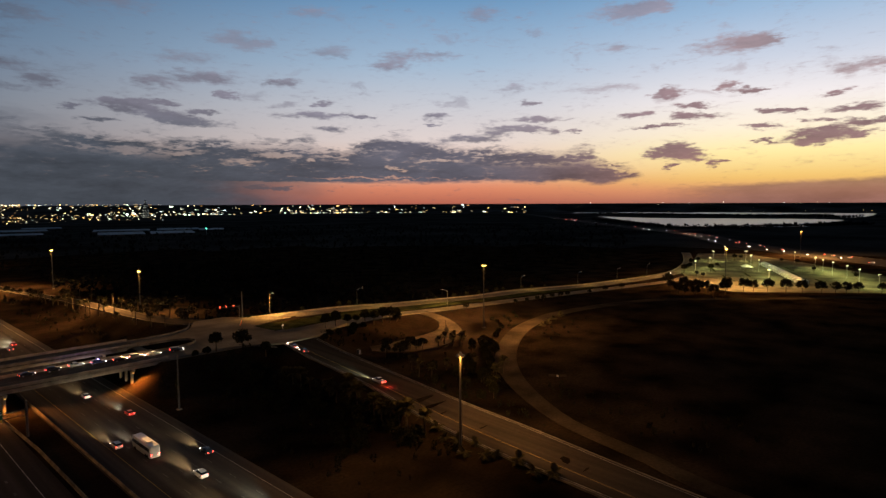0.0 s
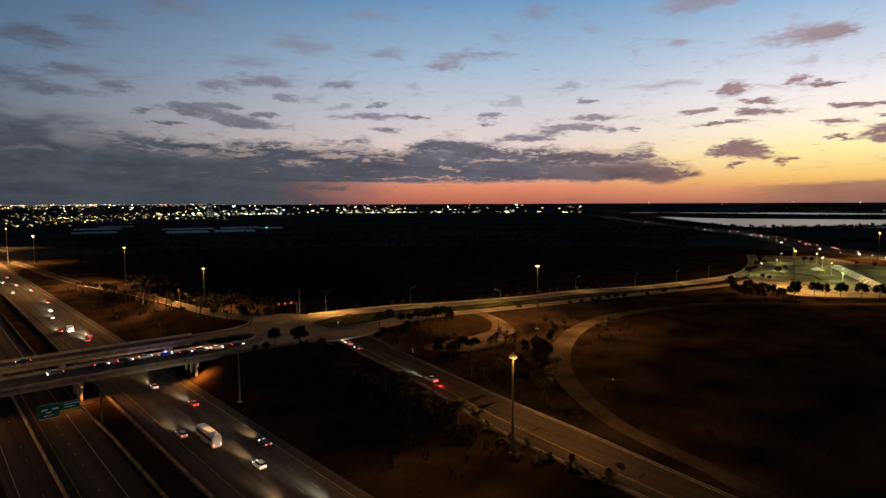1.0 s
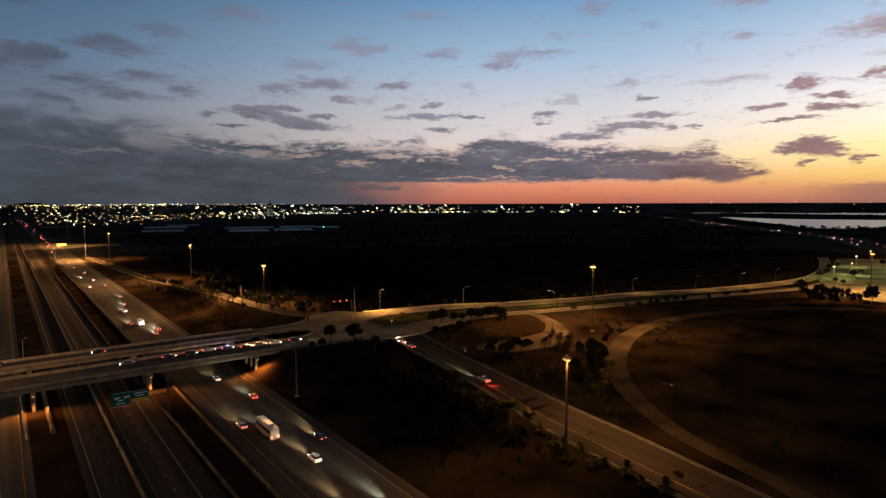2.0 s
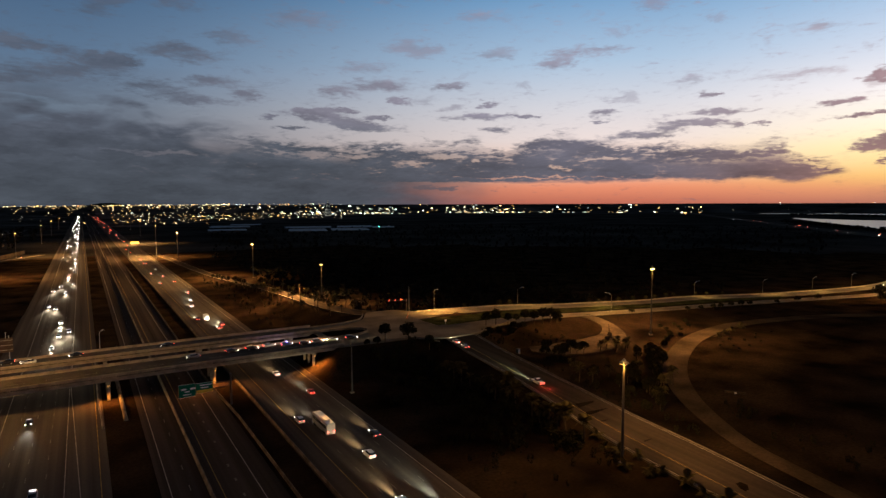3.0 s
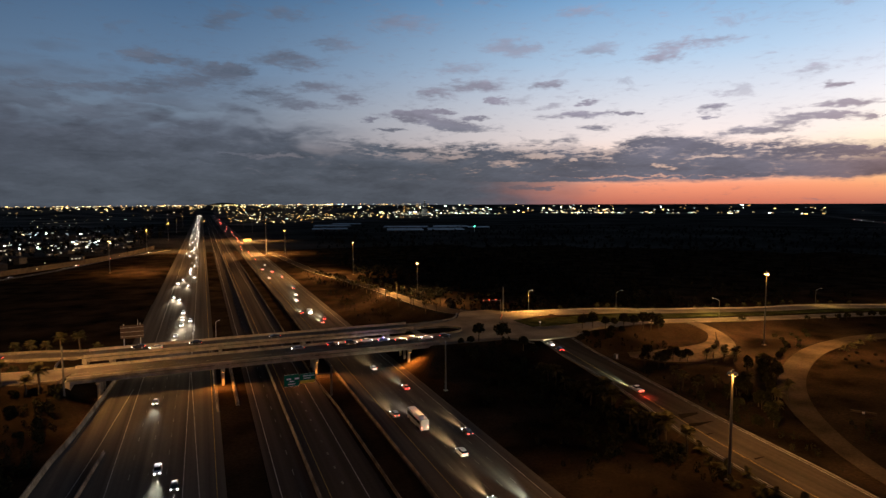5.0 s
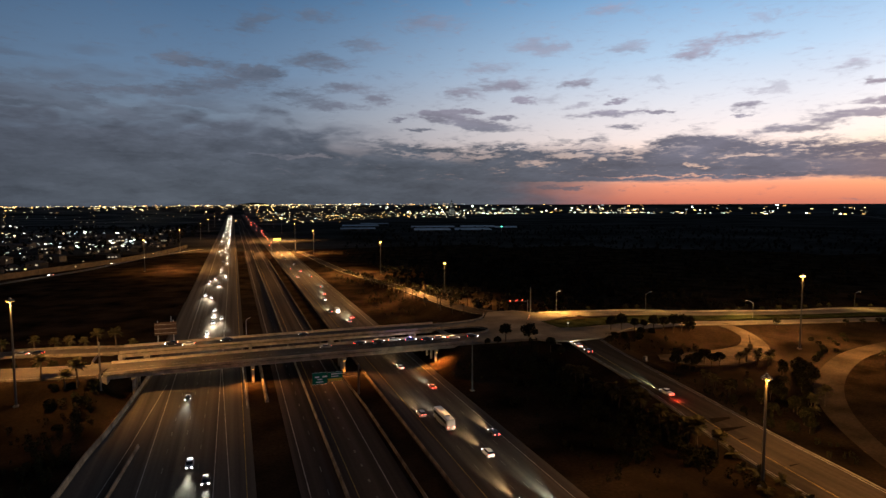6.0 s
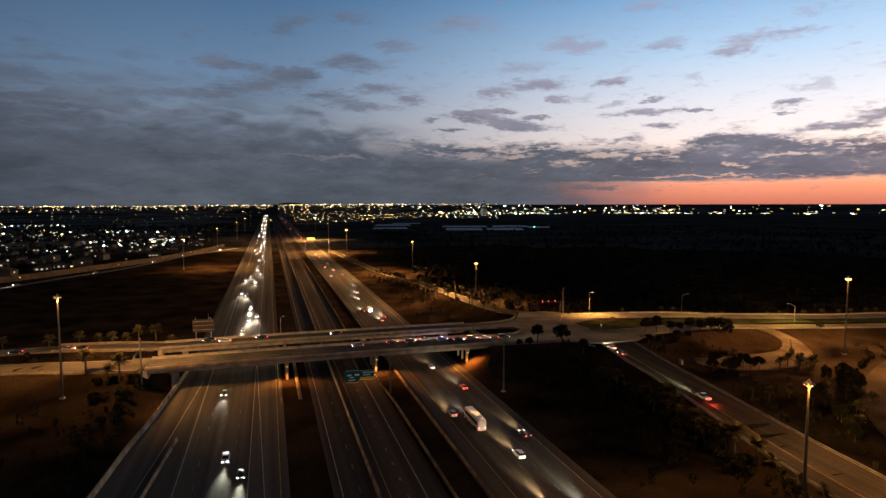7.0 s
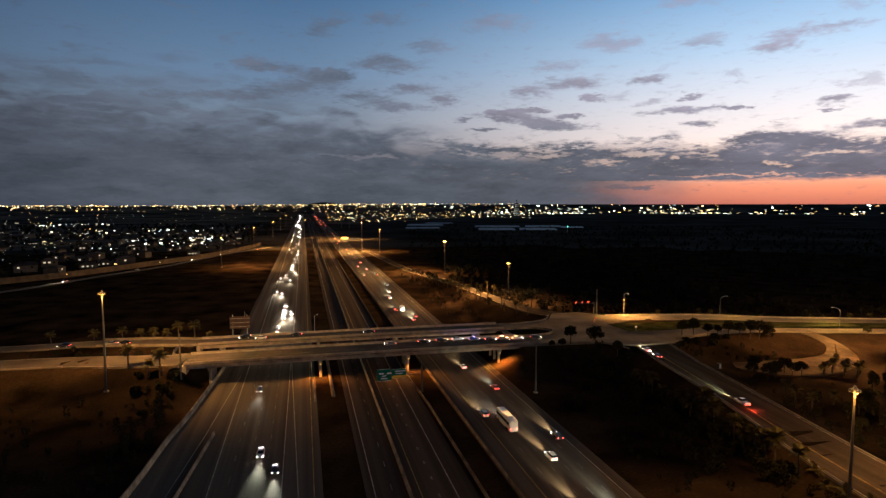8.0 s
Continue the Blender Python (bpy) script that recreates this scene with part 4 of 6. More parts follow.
def street_lamp(x, y, turn, height=11.0, arm=2.8, watts=12000, tint=(1.0, .66, .17)):
    """A concrete street-lamp post with a curved arm and an unlit head."""
    m = pose(x, y, land(x, y) - .1, 0, 0, turn)
    if watts in _lamps:
        return repeat(_lamps[watts], m)
    lamp = thing("street_lamp", m, "pale street lamp with a curved arm lighting the avenue", "street lamp", "street lamps along the avenue")
    bm = bmesh.new()
    rod(bm, (0, 0, 0), (0, 0, height - 1.2), .2, .13, 8)
    part("post", bm, M_POLE, lamp)
    bm = bmesh.new()
    pts = [Vector((arm * t, 0, height - 1.4 + 1.4 * math.sin(t * math.pi / 2))) for t in (0, .25, .5, .75, 1)]
    for a, b in zip(pts[:-1], pts[1:]):
        rod(bm, a, b, .09, .08, 6)
    part("arm", bm, M_STEEL, lamp)
    bm = bmesh.new()
    box(bm, arm + .4, 0, height, .95, .35, .2, .06, .8)
    head = part("lamp_head", bm, M_STEEL, lamp)
    bm = bmesh.new()
    box(bm, arm + .5, 0, height - .12, .5, .25, .06)
    part("lens", bm, glowing("lit_street_lamp_lens", (1, .70, .28), 3), head, "lit flat lens")
    spot_lamp("street_beam", pose(arm + .5, 0, height - .25), tint, watts, 146, .7, .3, lamp)
    _lamps[watts] = lamp
    return lamp


for x, y, t in ((214.3, 263.4, -20), (352, 243.8, -20), (408, 228.6, -20), (452, 217, -20), (500, 212, -20), (259.2, 233, 140)):
    street_lamp(x, y, t)
for x, y, t in ((160.6, 268.6, -90),):
    street_lamp(x, y, t, 12.5, 3.2, 60000, (1.0, .52, .14))


def bare_pole(x, y, height, r, label, mat=M_POLE, z=None):
    p = thing("utility_pole", pose(x, y, (land(x, y) if z is None else z) - .1), label, "pole", "bare poles at the interchange")
    bm = bmesh.new()
    rod(bm, (0, 0, 0), (0, 0, height), r, r * .62, 10)
    part("shaft", bm, mat, p)
    bm = bmesh.new()
    box(bm, 0, 0, .12, r * 4, r * 4, .4, .05)
    part("footing", bm, M_CONCRETE, p)
    bm = bmesh.new()
    rod(bm, (0, 0, height), (0, 0, height + .25), r * .8, r * .3, 10)
    part("cap", bm, M_DARK_STEEL, p)
    return p


bare_pole(76.9, 184, 17.5, .34, "tall grey concrete pole beside the freeway")
bare_pole(-42, 212, 20.5, .36, "tall grey concrete pole below the bridge end", z=.2)
bare_pole(147.5, 273, 14.5, .42, "thick pale concrete pole at the intersection")

# traffic signals on a long arm
sig = thing("traffic_signal", pose(146.8, 284, land(146.8, 284) - 4.2), "traffic signal arm with three red lights burning", "traffic light")
bm = bmesh.new()
rod(bm, (5, 0, 0), (5, 0, 13.2), .22, .16, 10)
part("post", bm, M_DARK_STEEL, sig)
bm = bmesh.new()
rod(bm, (5, 0, 12.6), (-6.5, 0, 13.4), .13, .07, 8)
part("mast_arm", bm, M_DARK_STEEL, sig)
for x in (-5.8, -2.2, 1.6):
    bm = bmesh.new()
    box(bm, x, -.2, 13.0, .42, .3, 1.2, .05)
    head = part("signal_head", bm, M_DARK_STEEL, sig)
    for k in range(3):
        bm = bmesh.new()
        rod(bm, (x, -.42, 13.38 - k * .38), (x, -.34, 13.38 - k * .38), .23 if k == 0 else .14, .23 if k == 0 else .14, 10)
        part("lens", bm, M_RED_SIGNAL if k == 0 else M_GLASS, head, "lit red lens" if k == 0 else "")

# green direction signs on a cantilever over the express lanes
gan = thing("sign_gantry", pose(38.9, 194, 0), "cantilever steel gantry with two green direction signs", "road sign")
bm = bmesh.new()
rod(bm, (0, 0, 0), (0, 0, 10.4), .36, .30, 12)
part("post", bm, M_DARK_STEEL, gan)
for z in (6.4, 8.0):
    bm = bmesh.new()
    rod(bm, (0, 0, z), (-15.6, 0, z), .14, .14, 8)
    part("beam", bm, M_DARK_STEEL, gan)
bm = bmesh.new()
for i in range(8):
    x = -15.4 * i / 8
    rod(bm, (x, 0, 6.4 if i % 2 else 8.0), (x - 15.4 / 8, 0, 8.0 if i % 2 else 6.4), .06, .06, 6)
part("lattice", bm, M_DARK_STEEL, gan)
for x0, x1, z0, z1, exit_only in ((-15.6, -10.8, 4.9, 9.0, False), (-10.6, -5.6, 5.6, 8.8, True)):
    bm = bmesh.new()
    box(bm, (x0 + x1) / 2, -.35, (z0 + z1) / 2, x1 - x0, .12, z1 - z0, .03)
    panel = part("sign_panel", bm, M_SIGN_GREEN, gan, "green sign panel")
    bm = bmesh.new()
    for dx_, dz_, w, h in ((0, (z1 - z0) / 2 - .08, x1 - x0 - .1, .08), (0, -(z1 - z0) / 2 + .08, x1 - x0 - .1, .08)):
        box(bm, (x0 + x1) / 2 + dx_, -.42, (z0 + z1) / 2 + dz_, w, .02, h)
    part("border", bm, M_SIGN_WHITE, panel)
    rows = (((.62, 1.7, .55), (.62, -.9, .5)), ((.42, 0, .35),), ((.2, 0, .3),)) if not exit_only else (((.75, -.6, .35), (.75, 1.2, .3)), ((.5, 0, .3),))
    for r in rows:
        for fz, ox, h in r:
            bm = bmesh.new()
            box(bm, (x0 + x1) / 2 + ox, -.42, z0 + fz * (z1 - z0), 1.5 if h > .32 else 2.4, .02, h)
            part("legend_bar", bm, M_SIGN_WHITE, panel)
    if exit_only:
        bm = bmesh.new()
        box(bm, (x0 + x1) / 2, -.43, z0 + .5, x1 - x0 - .2, .03, .85)
        part("yellow_strip", bm, M_SIGN_YELLOW, panel, "yellow strip")

# the back of a large sign beyond the bridge, on two posts
sb = thing("roadside_sign", pose(-31.5, 300, 0, 0, 0, 0), "large roadside sign seen from its bare back", "road sign")
for x in (-3.4, 3.4):
    bm = bmesh.new()
    rod(bm, (x, 0, 0), (x, 0, 10.5), .18, .18, 8)
    part("post", bm, M_STEEL, sb)
for i in range(3):
    bm = bmesh.new()
    box(bm, 0, -.25, 4.6 + i * 2.05, 9.6, .1, 2.0, .02)
    p = part("sign_panel", bm, M_SIGN_BACK, sb)
    bm = bmesh.new()
    box(bm, 0, -.36, 4.6 + i * 2.05, 9.4, .1, .14)
    part("stiffener", bm, M_STEEL, p)
bm = bmesh.new()
rod(bm, (2.4, 0, 9.6), (2.4, 0, 12.2), .06, .05, 6)
part("mount_rod", bm, M_SIGN_WHITE, sb)

# sodium lamps fixed to the piers under the south deck
for x, w in ((5.2, 12000), (38.6, 20000), (75.8, 20000)):
    ul = thing("underdeck_lamp", pose(x, 218.6, 5.4), "lit sodium wall lamp fixed to the bridge pier", "wall lamp", "lamps under the bridge")
    bm = bmesh.new()
    box(bm, 0, .25, .1, .7, .5, .35, .05)
    part("housing", bm, M_DARK_STEEL, ul)
    bm = bmesh.new()
    box(bm, 0, -.05, -.12, .6, .4, .16, .03)
    part("lamp_glass", bm, M_SODIUM, ul)
    spot_lamp("underdeck_beam", pose(0, -.4, -.3, -34, 0, 0), (1.0, .36, .06), w, 150, .6, .2, ul)

# small post lamp in the median, lit lot lamps
ml = thing("median_post_lamp", pose(4.5, 300, 0), "slim post lamp in the freeway median", "street lamp")
bm = bmesh.new()
rod(bm, (0, 0, 0), (0, 0, 8), .12, .08, 8)
part("post", bm, M_STEEL, ml)
bm = bmesh.new()
rod(bm, (0, 0, 8), (1.2, 0, 8.9), .07, .06, 6)
part("arm", bm, M_STEEL, ml)
bm = bmesh.new()
box(bm, 1.4, 0, 8.95, .8, .35, .16, .05)
part("lamp_head", bm, M_SIGN_WHITE, ml)

# bright yellow toll gantry far down the freeway
tg = thing("overhead_gantry", pose(54, 787, 0), "far overhead gantry with a bright yellow lit panel", "road sign")
for x in (-8, 22):
    bm = bmesh.new()
    rod(bm, (x, 0, 0), (x, 0, 20), .4, .3, 8)
    part("post", bm, M_DARK_STEEL, tg)
bm = bmesh.new()
box(bm, 7, 0, 18.5, 30, .8, .8, .1)
part("beam", bm, M_DARK_STEEL, tg)
bm = bmesh.new()
box(bm, -1, -.8, 19.6, 9, .3, 2.6, .1)
part("lit_panel", bm, M_YELLOW_GLOW, tg, "glowing yellow panel")

LOT_COLOUR = (.96, 1.0, .34)
_lot = {}


def lot_lamp(x, y, height=11.0, watts=34000):
    m = pose(x, y, .05)
    if _lot.get(watts):
        return repeat(_lot[watts], m)
    lamp = thing("lot_lamp", m, "lit pale-green lamp post in the parking lot", "street lamp", "lamps in the parking lot")
    bm = bmesh.new()
    rod(bm, (0, 0, 0), (0, 0, height), .14, .1, 8)
    part("post", bm, M_STEEL, lamp)
    bm = bmesh.new()
    box(bm, 0, 0, height + .25, 1.7, .7, .3, .06)
    part("lamp_head", bm, M_DARK_STEEL, lamp)
    bm = bmesh.new()
    box(bm, 0, 0, height - .1, 1.4, 1.0, .34)
    part("lamp_glass", bm, M_LOT_LAMP, lamp)
    if watts:
        spot_lamp("lot_beam", pose(0, 0, height - .5), LOT_COLOUR, watts * .85, 168, .3, .5, lamp)
    _lot[watts] = lamp
    return lamp


for x, y, w in ((554, 189, 34000), (597, 190, 34000), (677, 212, 34000), (654, 168, 34000), (604, 148, 34000), (556, 128, 34000), (721, 142, 0), (664, 113, 34000), (642, 103, 34000),
                (619, 92, 34000), (595, 78, 34000), (567, 66, 34000), (535, 50, 34000), (520, 120, 34000), (700, 185, 34000), (760, 225, 0)):
    lot_lamp(x, y, watts=w)
gb = thing("beacon", pose(590, 1235, 0), "far green beacon light on a short post", "beacon")
bm = bmesh.new()
rod(bm, (0, 0, 0), (0, 0, 12), .3, .2, 8)
part("post", bm, M_STEEL, gb)
bm = bmesh.new()
bmesh.ops.create_icosphere(bm, subdivisions=1, radius=1.5, matrix=Matrix.Translation((0, 0, 12.5)))
part("lamp_glass", bm, M_GREEN_SIGNAL, gb)


# ---- vehicles ----
def loft(bm, rings, close=True):
    rows = [[bm.verts.new(p) for p in r] for r in rings]
    n = len(rows[0])
    for a, b in zip(rows[:-1], rows[1:]):
        for k in range(n):
            j = (k + 1) % n
            bm.faces.new((a[k], a[j], b[j], b[k]))
    if close:
        bm.faces.new(rows[0][::-1])
        bm.faces.new(rows[-1])
    bmesh.ops.recalc_face_normals(bm, faces=bm.faces)
    return bm


def hull(bm, stations):
    """A body along +x from rows of (x, half width, low z, high z)."""
    rings = []
    for x, w, a, b in stations:
        c = (b - a) * .22
        rings.append([(x, -w * .93, a), (x, -w, a + c), (x, -w * .97, b - c), (x, -w * .86, b), (x, w * .86, b), (x, w * .97, b - c), (x, w, a + c), (x, w * .93, a)])
    return loft(bm, rings)


STYLES = {
    "sedan": dict(body=[(-2.35, .72, .42, .92), (-2.2, .86, .3, 1.02), (-1.0, .92, .24, 1.0), (.8, .92, .24, .96), (1.9, .88, .28, .86), (2.3, .72, .38, .72)],
                  cab=[(-1.75, .66, .95, 1.0), (-1.05, .74, .95, 1.38), (.1, .74, .95, 1.44), (.55, .72, .93, 1.34), (1.15, .66, .9, .95)], axles=(-1.35, 1.4), r=.33, tail=(-2.3, .78), head=(2.2, .66)),
    "suv": dict(body=[(-2.35, .78, .45, 1.12), (-2.2, .92, .34, 1.2), (-.8, .95, .3, 1.16), (.9, .95, .3, 1.1), (2.0, .9, .34, 1.02), (2.32, .76, .44, .86)],
                cab=[(-2.2, .74, 1.12, 1.3), (-1.9, .80, 1.1, 1.66), (-.4, .82, 1.1, 1.74), (.4, .80, 1.08, 1.64), (1.1, .72, 1.04, 1.1)], axles=(-1.4, 1.42), r=.37, tail=(-2.32, .98), head=(2.26, .8)),
    "pickup": dict(body=[(-2.8, .85, .55, 1.12), (-2.7, .95, .45, 1.15), (-.5, .97, .4, 1.15), (1.0, .97, .4, 1.14), (2.4, .94, .44, 1.08), (2.75, .84, .52, .95)],
                   cab=[(-.85, .8, 1.1, 1.5), (-.6, .84, 1.1, 1.8), (.5, .84, 1.1, 1.84), (.8, .82, 1.1, 1.7), (1.45, .76, 1.08, 1.14)], axles=(-1.8, 1.75), r=.4, tail=(-2.8, .95), head=(2.7, .85)),
}
_cars = {}


def car(style, paint, x, y, heading, label, group, z=.06, beam=0, far=False, colour=(1.0, .93, .76), ends="both"):
    """A parked or driving car, by its style and paint; heading in degrees from +x."""
    m = pose(x, y, z, 0, 0, heading)
    key = (style, paint, beam, far, colour, label, ends)
    if key in _cars:
        return repeat(_cars[key], m)
    s = STYLES[style]
    c = thing({"sedan": "car", "suv": "car", "pickup": "pickup_truck"}[style], m, label, "car", group)
    part("body", hull(bmesh.new(), s["body"]), M_PAINT[paint], c)
    part("cabin_glass", hull(bmesh.new(), s["cab"]), M_GLASS, c, "dark window glass")
    cab = s["cab"]
    bm = bmesh.new()
    top = [(x_, w * .84, b - .06, b + .03) for x_, w, a, b in cab[1:-1]]
    hull(bm, top)
    part("roof", bm, M_PAINT[paint], c)
    if not far:
        wheel, rim = bmesh.new(), bmesh.new()
        rod(wheel, (0, -.11, 0), (0, .11, 0), s["r"], s["r"], 14)
        wheel_me = mesh_of("wheel", wheel, M_TYRE)
        rod(rim, (0, -.125, 0), (0, .125, 0), s["r"] * .6, s["r"] * .6, 10)
        rim_me = mesh_of("rim", rim, M_RIM)
        for ax in s["axles"]:
            for side in (-1, 1):
                w = share("wheel", wheel_me, c, pose(ax, side * s["body"][2][1] * .9, s["r"]))
                share("rim", rim_me, w, pose(0, 0, 0))
        for side in (-1, 1):
            bm = bmesh.new()
            box(bm, cab[-1][0] - .25, side * (s["body"][3][1] + .1), cab[-1][2] + .08, .14, .2, .15, .03)
            part("wing_mirror", bm, M_PAINT[paint], c)
    k = 1.7 if far == "distant" else 1.0
    for side in (-1, 1):
        bm = bmesh.new()
        hx, hz = s["head"]
        box(bm, hx, side * .62, hz, .18, .36 * k, .17 * k, .03)
        part("headlight", bm, (M_HEAD_DISTANT if far == "distant" else M_HEAD_FAR if far else M_HEAD) if ends != "rear" else M_GLASS, c, "lit headlight" if ends != "rear" else "")
        bm = bmesh.new()
        tx, tz = s["tail"]
        box(bm, tx, side * .64, tz, .14, .34 * k, .17 * k, .03)
        part("tail_light", bm, (M_TAIL_DISTANT if far == "distant" else M_TAIL_FAR if far else M_TAIL) if ends != "front" else M_GLASS, c, "lit red tail light" if ends != "front" else "")
    if beam:
        spot_lamp("headlight_beam", pose(s["head"][0] + .25, 0, s["head"][1], 0, -86.6, 0), colour, beam * 30, 19, 1.0, .6, c).scale = (1, 1.35, 1)
    _cars[key] = c
    return c


def coach(x, y, heading, z=.06):
    c = thing("coach_bus", pose(x, y, z, 0, 0, heading), "pale coach bus with a dark window band on the freeway", "bus")
    bm = bmesh.new()
    hull(bm, [(-6.1, 1.15, .5, 3.3), (-6.0, 1.27, .4, 3.5), (-2, 1.28, .38, 3.55), (3, 1.28, .38, 3.55), (5.8, 1.26, .4, 3.5), (6.15, 1.12, .5, 3.2)])
    part("body", bm, M_PAINT["silver"], c)
    for side in (-1, 1):
        bm = bmesh.new()
        box(bm, .1, side * 1.262, 2.35, 11.0, .06, 1.0, .02)
        part("window_band", bm, M_GLASS, c, "dark window band")
    bm = bmesh.new()
    box(bm, 6.08, 0, 2.2, .1, 2.0, 1.7, .03)
    part("windscreen", bm, M_GLASS, c)
    bm = bmesh.new()
    box(bm, -1.5, 0, 3.66, 3.4, 1.6, .26, .08)
    part("roof_unit", bm, M_PAINT["silver"], c)
    for ax in (-4.2, -3.0, 3.9):
        for side in (-1, 1):
            bm = bmesh.new()
            rod(bm, (ax, side * 1.0, .5), (ax, side * 1.3, .5), .5, .5, 14)
            part("wheel", bm, M_TYRE, c)
    for side in (-1, 1):
        bm = bmesh.new()
        box(bm, -6.08, side * .95, 1.2, .12, .28, .5, .03)
        part("tail_light", bm, M_TAIL, c, "lit red tail light")
        bm = bmesh.new()
        box(bm, 6.12, side * .9, .8, .12, .4, .22, .03)
        part("headlight", bm, M_HEAD, c, "lit headlight")
    spot_lamp("headlight_beam", pose(6.4, 0, .9, 0, -86.5, 0), (1, .93, .76), 70000, 16, 1.0, .6, c).scale = (1, 1.4, 1)
    return c


_trucks = {}


def box_truck(x, y, heading, label, group, z=.1):
    m = pose(x, y, z, 0, 0, heading)
    if label in _trucks:
        return repeat(_trucks[label], m)
    c = thing("box_truck", m, label, "truck", group)
    bm = bmesh.new()
    box(bm, -1.1, 0, 2.05, 5.2, 2.3, 2.5, .06)
    part("cargo_box", bm, M_PAINT["white"], c)
    bm = bmesh.new()
    hull(bm, [(1.5, 1.05, .55, 2.3), (2.4, 1.05, .5, 2.3), (2.9, 1.0, .5, 1.5), (3.6, .9, .55, 1.3)])
    part("cab", bm, M_PAINT["white"], c)
    bm = bmesh.new()
    box(bm, 2.72, 0, 1.9, .25, 1.8, .6, .04)
    part("windscreen", bm, M_GLASS, c)
    for ax in (-2.4, 2.6):
        for side in (-1, 1):
            bm = bmesh.new()
            rod(bm, (ax, side * .85, .42), (ax, side * 1.1, .42), .42, .42, 12)
            part("wheel", bm, M_TYRE, c)
    for side in (-1, 1):
        bm = bmesh.new()
        box(bm, -3.72, side * .95, .95, .06, .25, .2)
        part("tail_light", bm, M_TAIL, c)
    _trucks[label] = c
    return c


OUT, BACK = 90, -90      # along the freeway, away from and towards the camera
QUEUE = "cars queued on the bridge"
# the queue on the south deck and by the intersection
D = 8.27
for style, paint, x, y, h, beam in (("sedan", "grey", 33, 229.5, 180, 0), ("sedan", "black", 47, 230.5, 2, 300), ("suv", "black", 54.5, 230.2, 1, 300), ("sedan", "silver", 61.5, 231.5, 1, 300),
                                    ("sedan", "black", 75, 228.5, -2, 300), ("suv", "grey", 80.5, 228, -4, 300), ("sedan", "white", 86.5, 227.6, -5, 300)):
    car(style, paint, x, y, h, f"{paint} {style} waiting with its lights on, on the bridge", QUEUE, D if x > -30 and x < 70 else 8.1, beam)
car("suv", "black", 95.5, 229, -8, "black suv at the head of the bridge queue", QUEUE, 7.58, 300)
# light bar car in the queue
lb = car("sedan", "blue", 68.3, 230.2, 1, "blue sedan lit by a blue light bar in the queue", QUEUE, 8.2, 0)
bm = bmesh.new()
box(bm, 0, 0, 1.52, .35, 1.2, .14, .03)
part("light_bar", bm, M_BLUE, lb, "lit blue light bar")
spot_lamp("light_bar_beam", pose(0, .8, 1.75, 80, 0, 0), (.3, .28, 1.0), 2500, 75, .8, .2, lb)
# cars on the north deck and the west approach
for style, paint, x, y, h, z in (("suv", "black", -25, 256.5, 180, 8.12), ("sedan", "white", -18.5, 253.5, 180, 8.16), ("sedan", "black", -4, 256, 180, 8.22), ("sedan", "black", 27, 254.5, 180, 8.25),
                                 ("sedan", "black", -73, 262, 165, 7.2), ("sedan", "grey", -78.5, 263, 167, 7.0), ("suv", "black", -97, 266, 176, 6.2)):
    car(style, paint, x, y, h, f"{paint} {style} driving over the far bridge deck", "cars on the far deck", z, 120)
# cars on the ramp
for style, paint, x, y, h in (("sedan", "white", 132.0, 203, 79), ("sedan", "black", 131.3, 195, 79)):
    car(style, paint, x, y, h, f"{paint} {style} with red lights on, waiting on the ramp", "cars on the ramp", {203: 6.5, 195: 6.2}[y], 1500)
red = bpy.data.lights.new("brake_glow", "POINT")
red.color, red.energy, red.shadow_soft_size = (1, .06, .04), 700, .3
glow = new("brake_glow", red)
glow.location = (127.7, 141.2, 5.2)
car("pickup", "white", 128.2, 146.6, 83.5, "white pickup truck driving up the asphalt ramp", "cars on the ramp", 4.46, 3000, colour=(.80, 1.0, .80))
coach(57, 158, OUT)

# freeway, departing
NEAR = "cars driving away on the freeway"
for style, paint, x, y, col in (("suv", "white", 60.4, 134, (1, .76, .42)), ("suv", "silver", 52.8, 167, (1, .76, .42)), ("sedan", "red", 64.5, 191, (.85, 1, .85)), ("sedan", "white", 60.6, 219, (1, .76, .42)),
                                ("sedan", "silver", 56.6, 108, (1, .76, .42)), ("pickup", "grey", 64.2, 100, (.85, 1, .85)), ("sedan", "black", 67.6, 146, (1, .76, .42))):
    car(style, paint, x, y, OUT, f"{paint} {style} with lit red tail lights on the freeway", NEAR, .075, 3200, colour=col)
random.seed(5)
for style, paint, x, y in (("sedan", "black", 53.2, 349), ("suv", "red", 61.8, 326), ("sedan", "grey", 58.9, 317), ("sedan", "silver", 60.2, 422), ("suv", "black", 63.8, 458), ("sedan", "white", 52.6, 528),
                           ("sedan", "black", 64, 533), ("suv", "grey", 56.8, 395), ("pickup", "black", 53.5, 601), ("sedan", "red", 60, 575)):
    car(style, paint, x, y, OUT, f"{paint} {style} with bright tail lights on the freeway", NEAR, .075, 9000, far=True, colour=(.95, .95, .70), ends="rear")
box_truck(57, 346, OUT, "white box truck among the departing traffic", NEAR, .075)
for k in range(50):
    y = 640 + k * 64 + random.uniform(-12, 12)
    x = random.choice((53, 56.7, 60.3, 63.9, 67.5)) + random.uniform(-.3, .3)
    car(random.choice(("sedan", "suv")), random.choice(("black", "grey", "white")), x, y, OUT, "far car with glowing tail lights on the freeway", NEAR, .075, 0, "distant" if y > 900 else True, ends="rear")
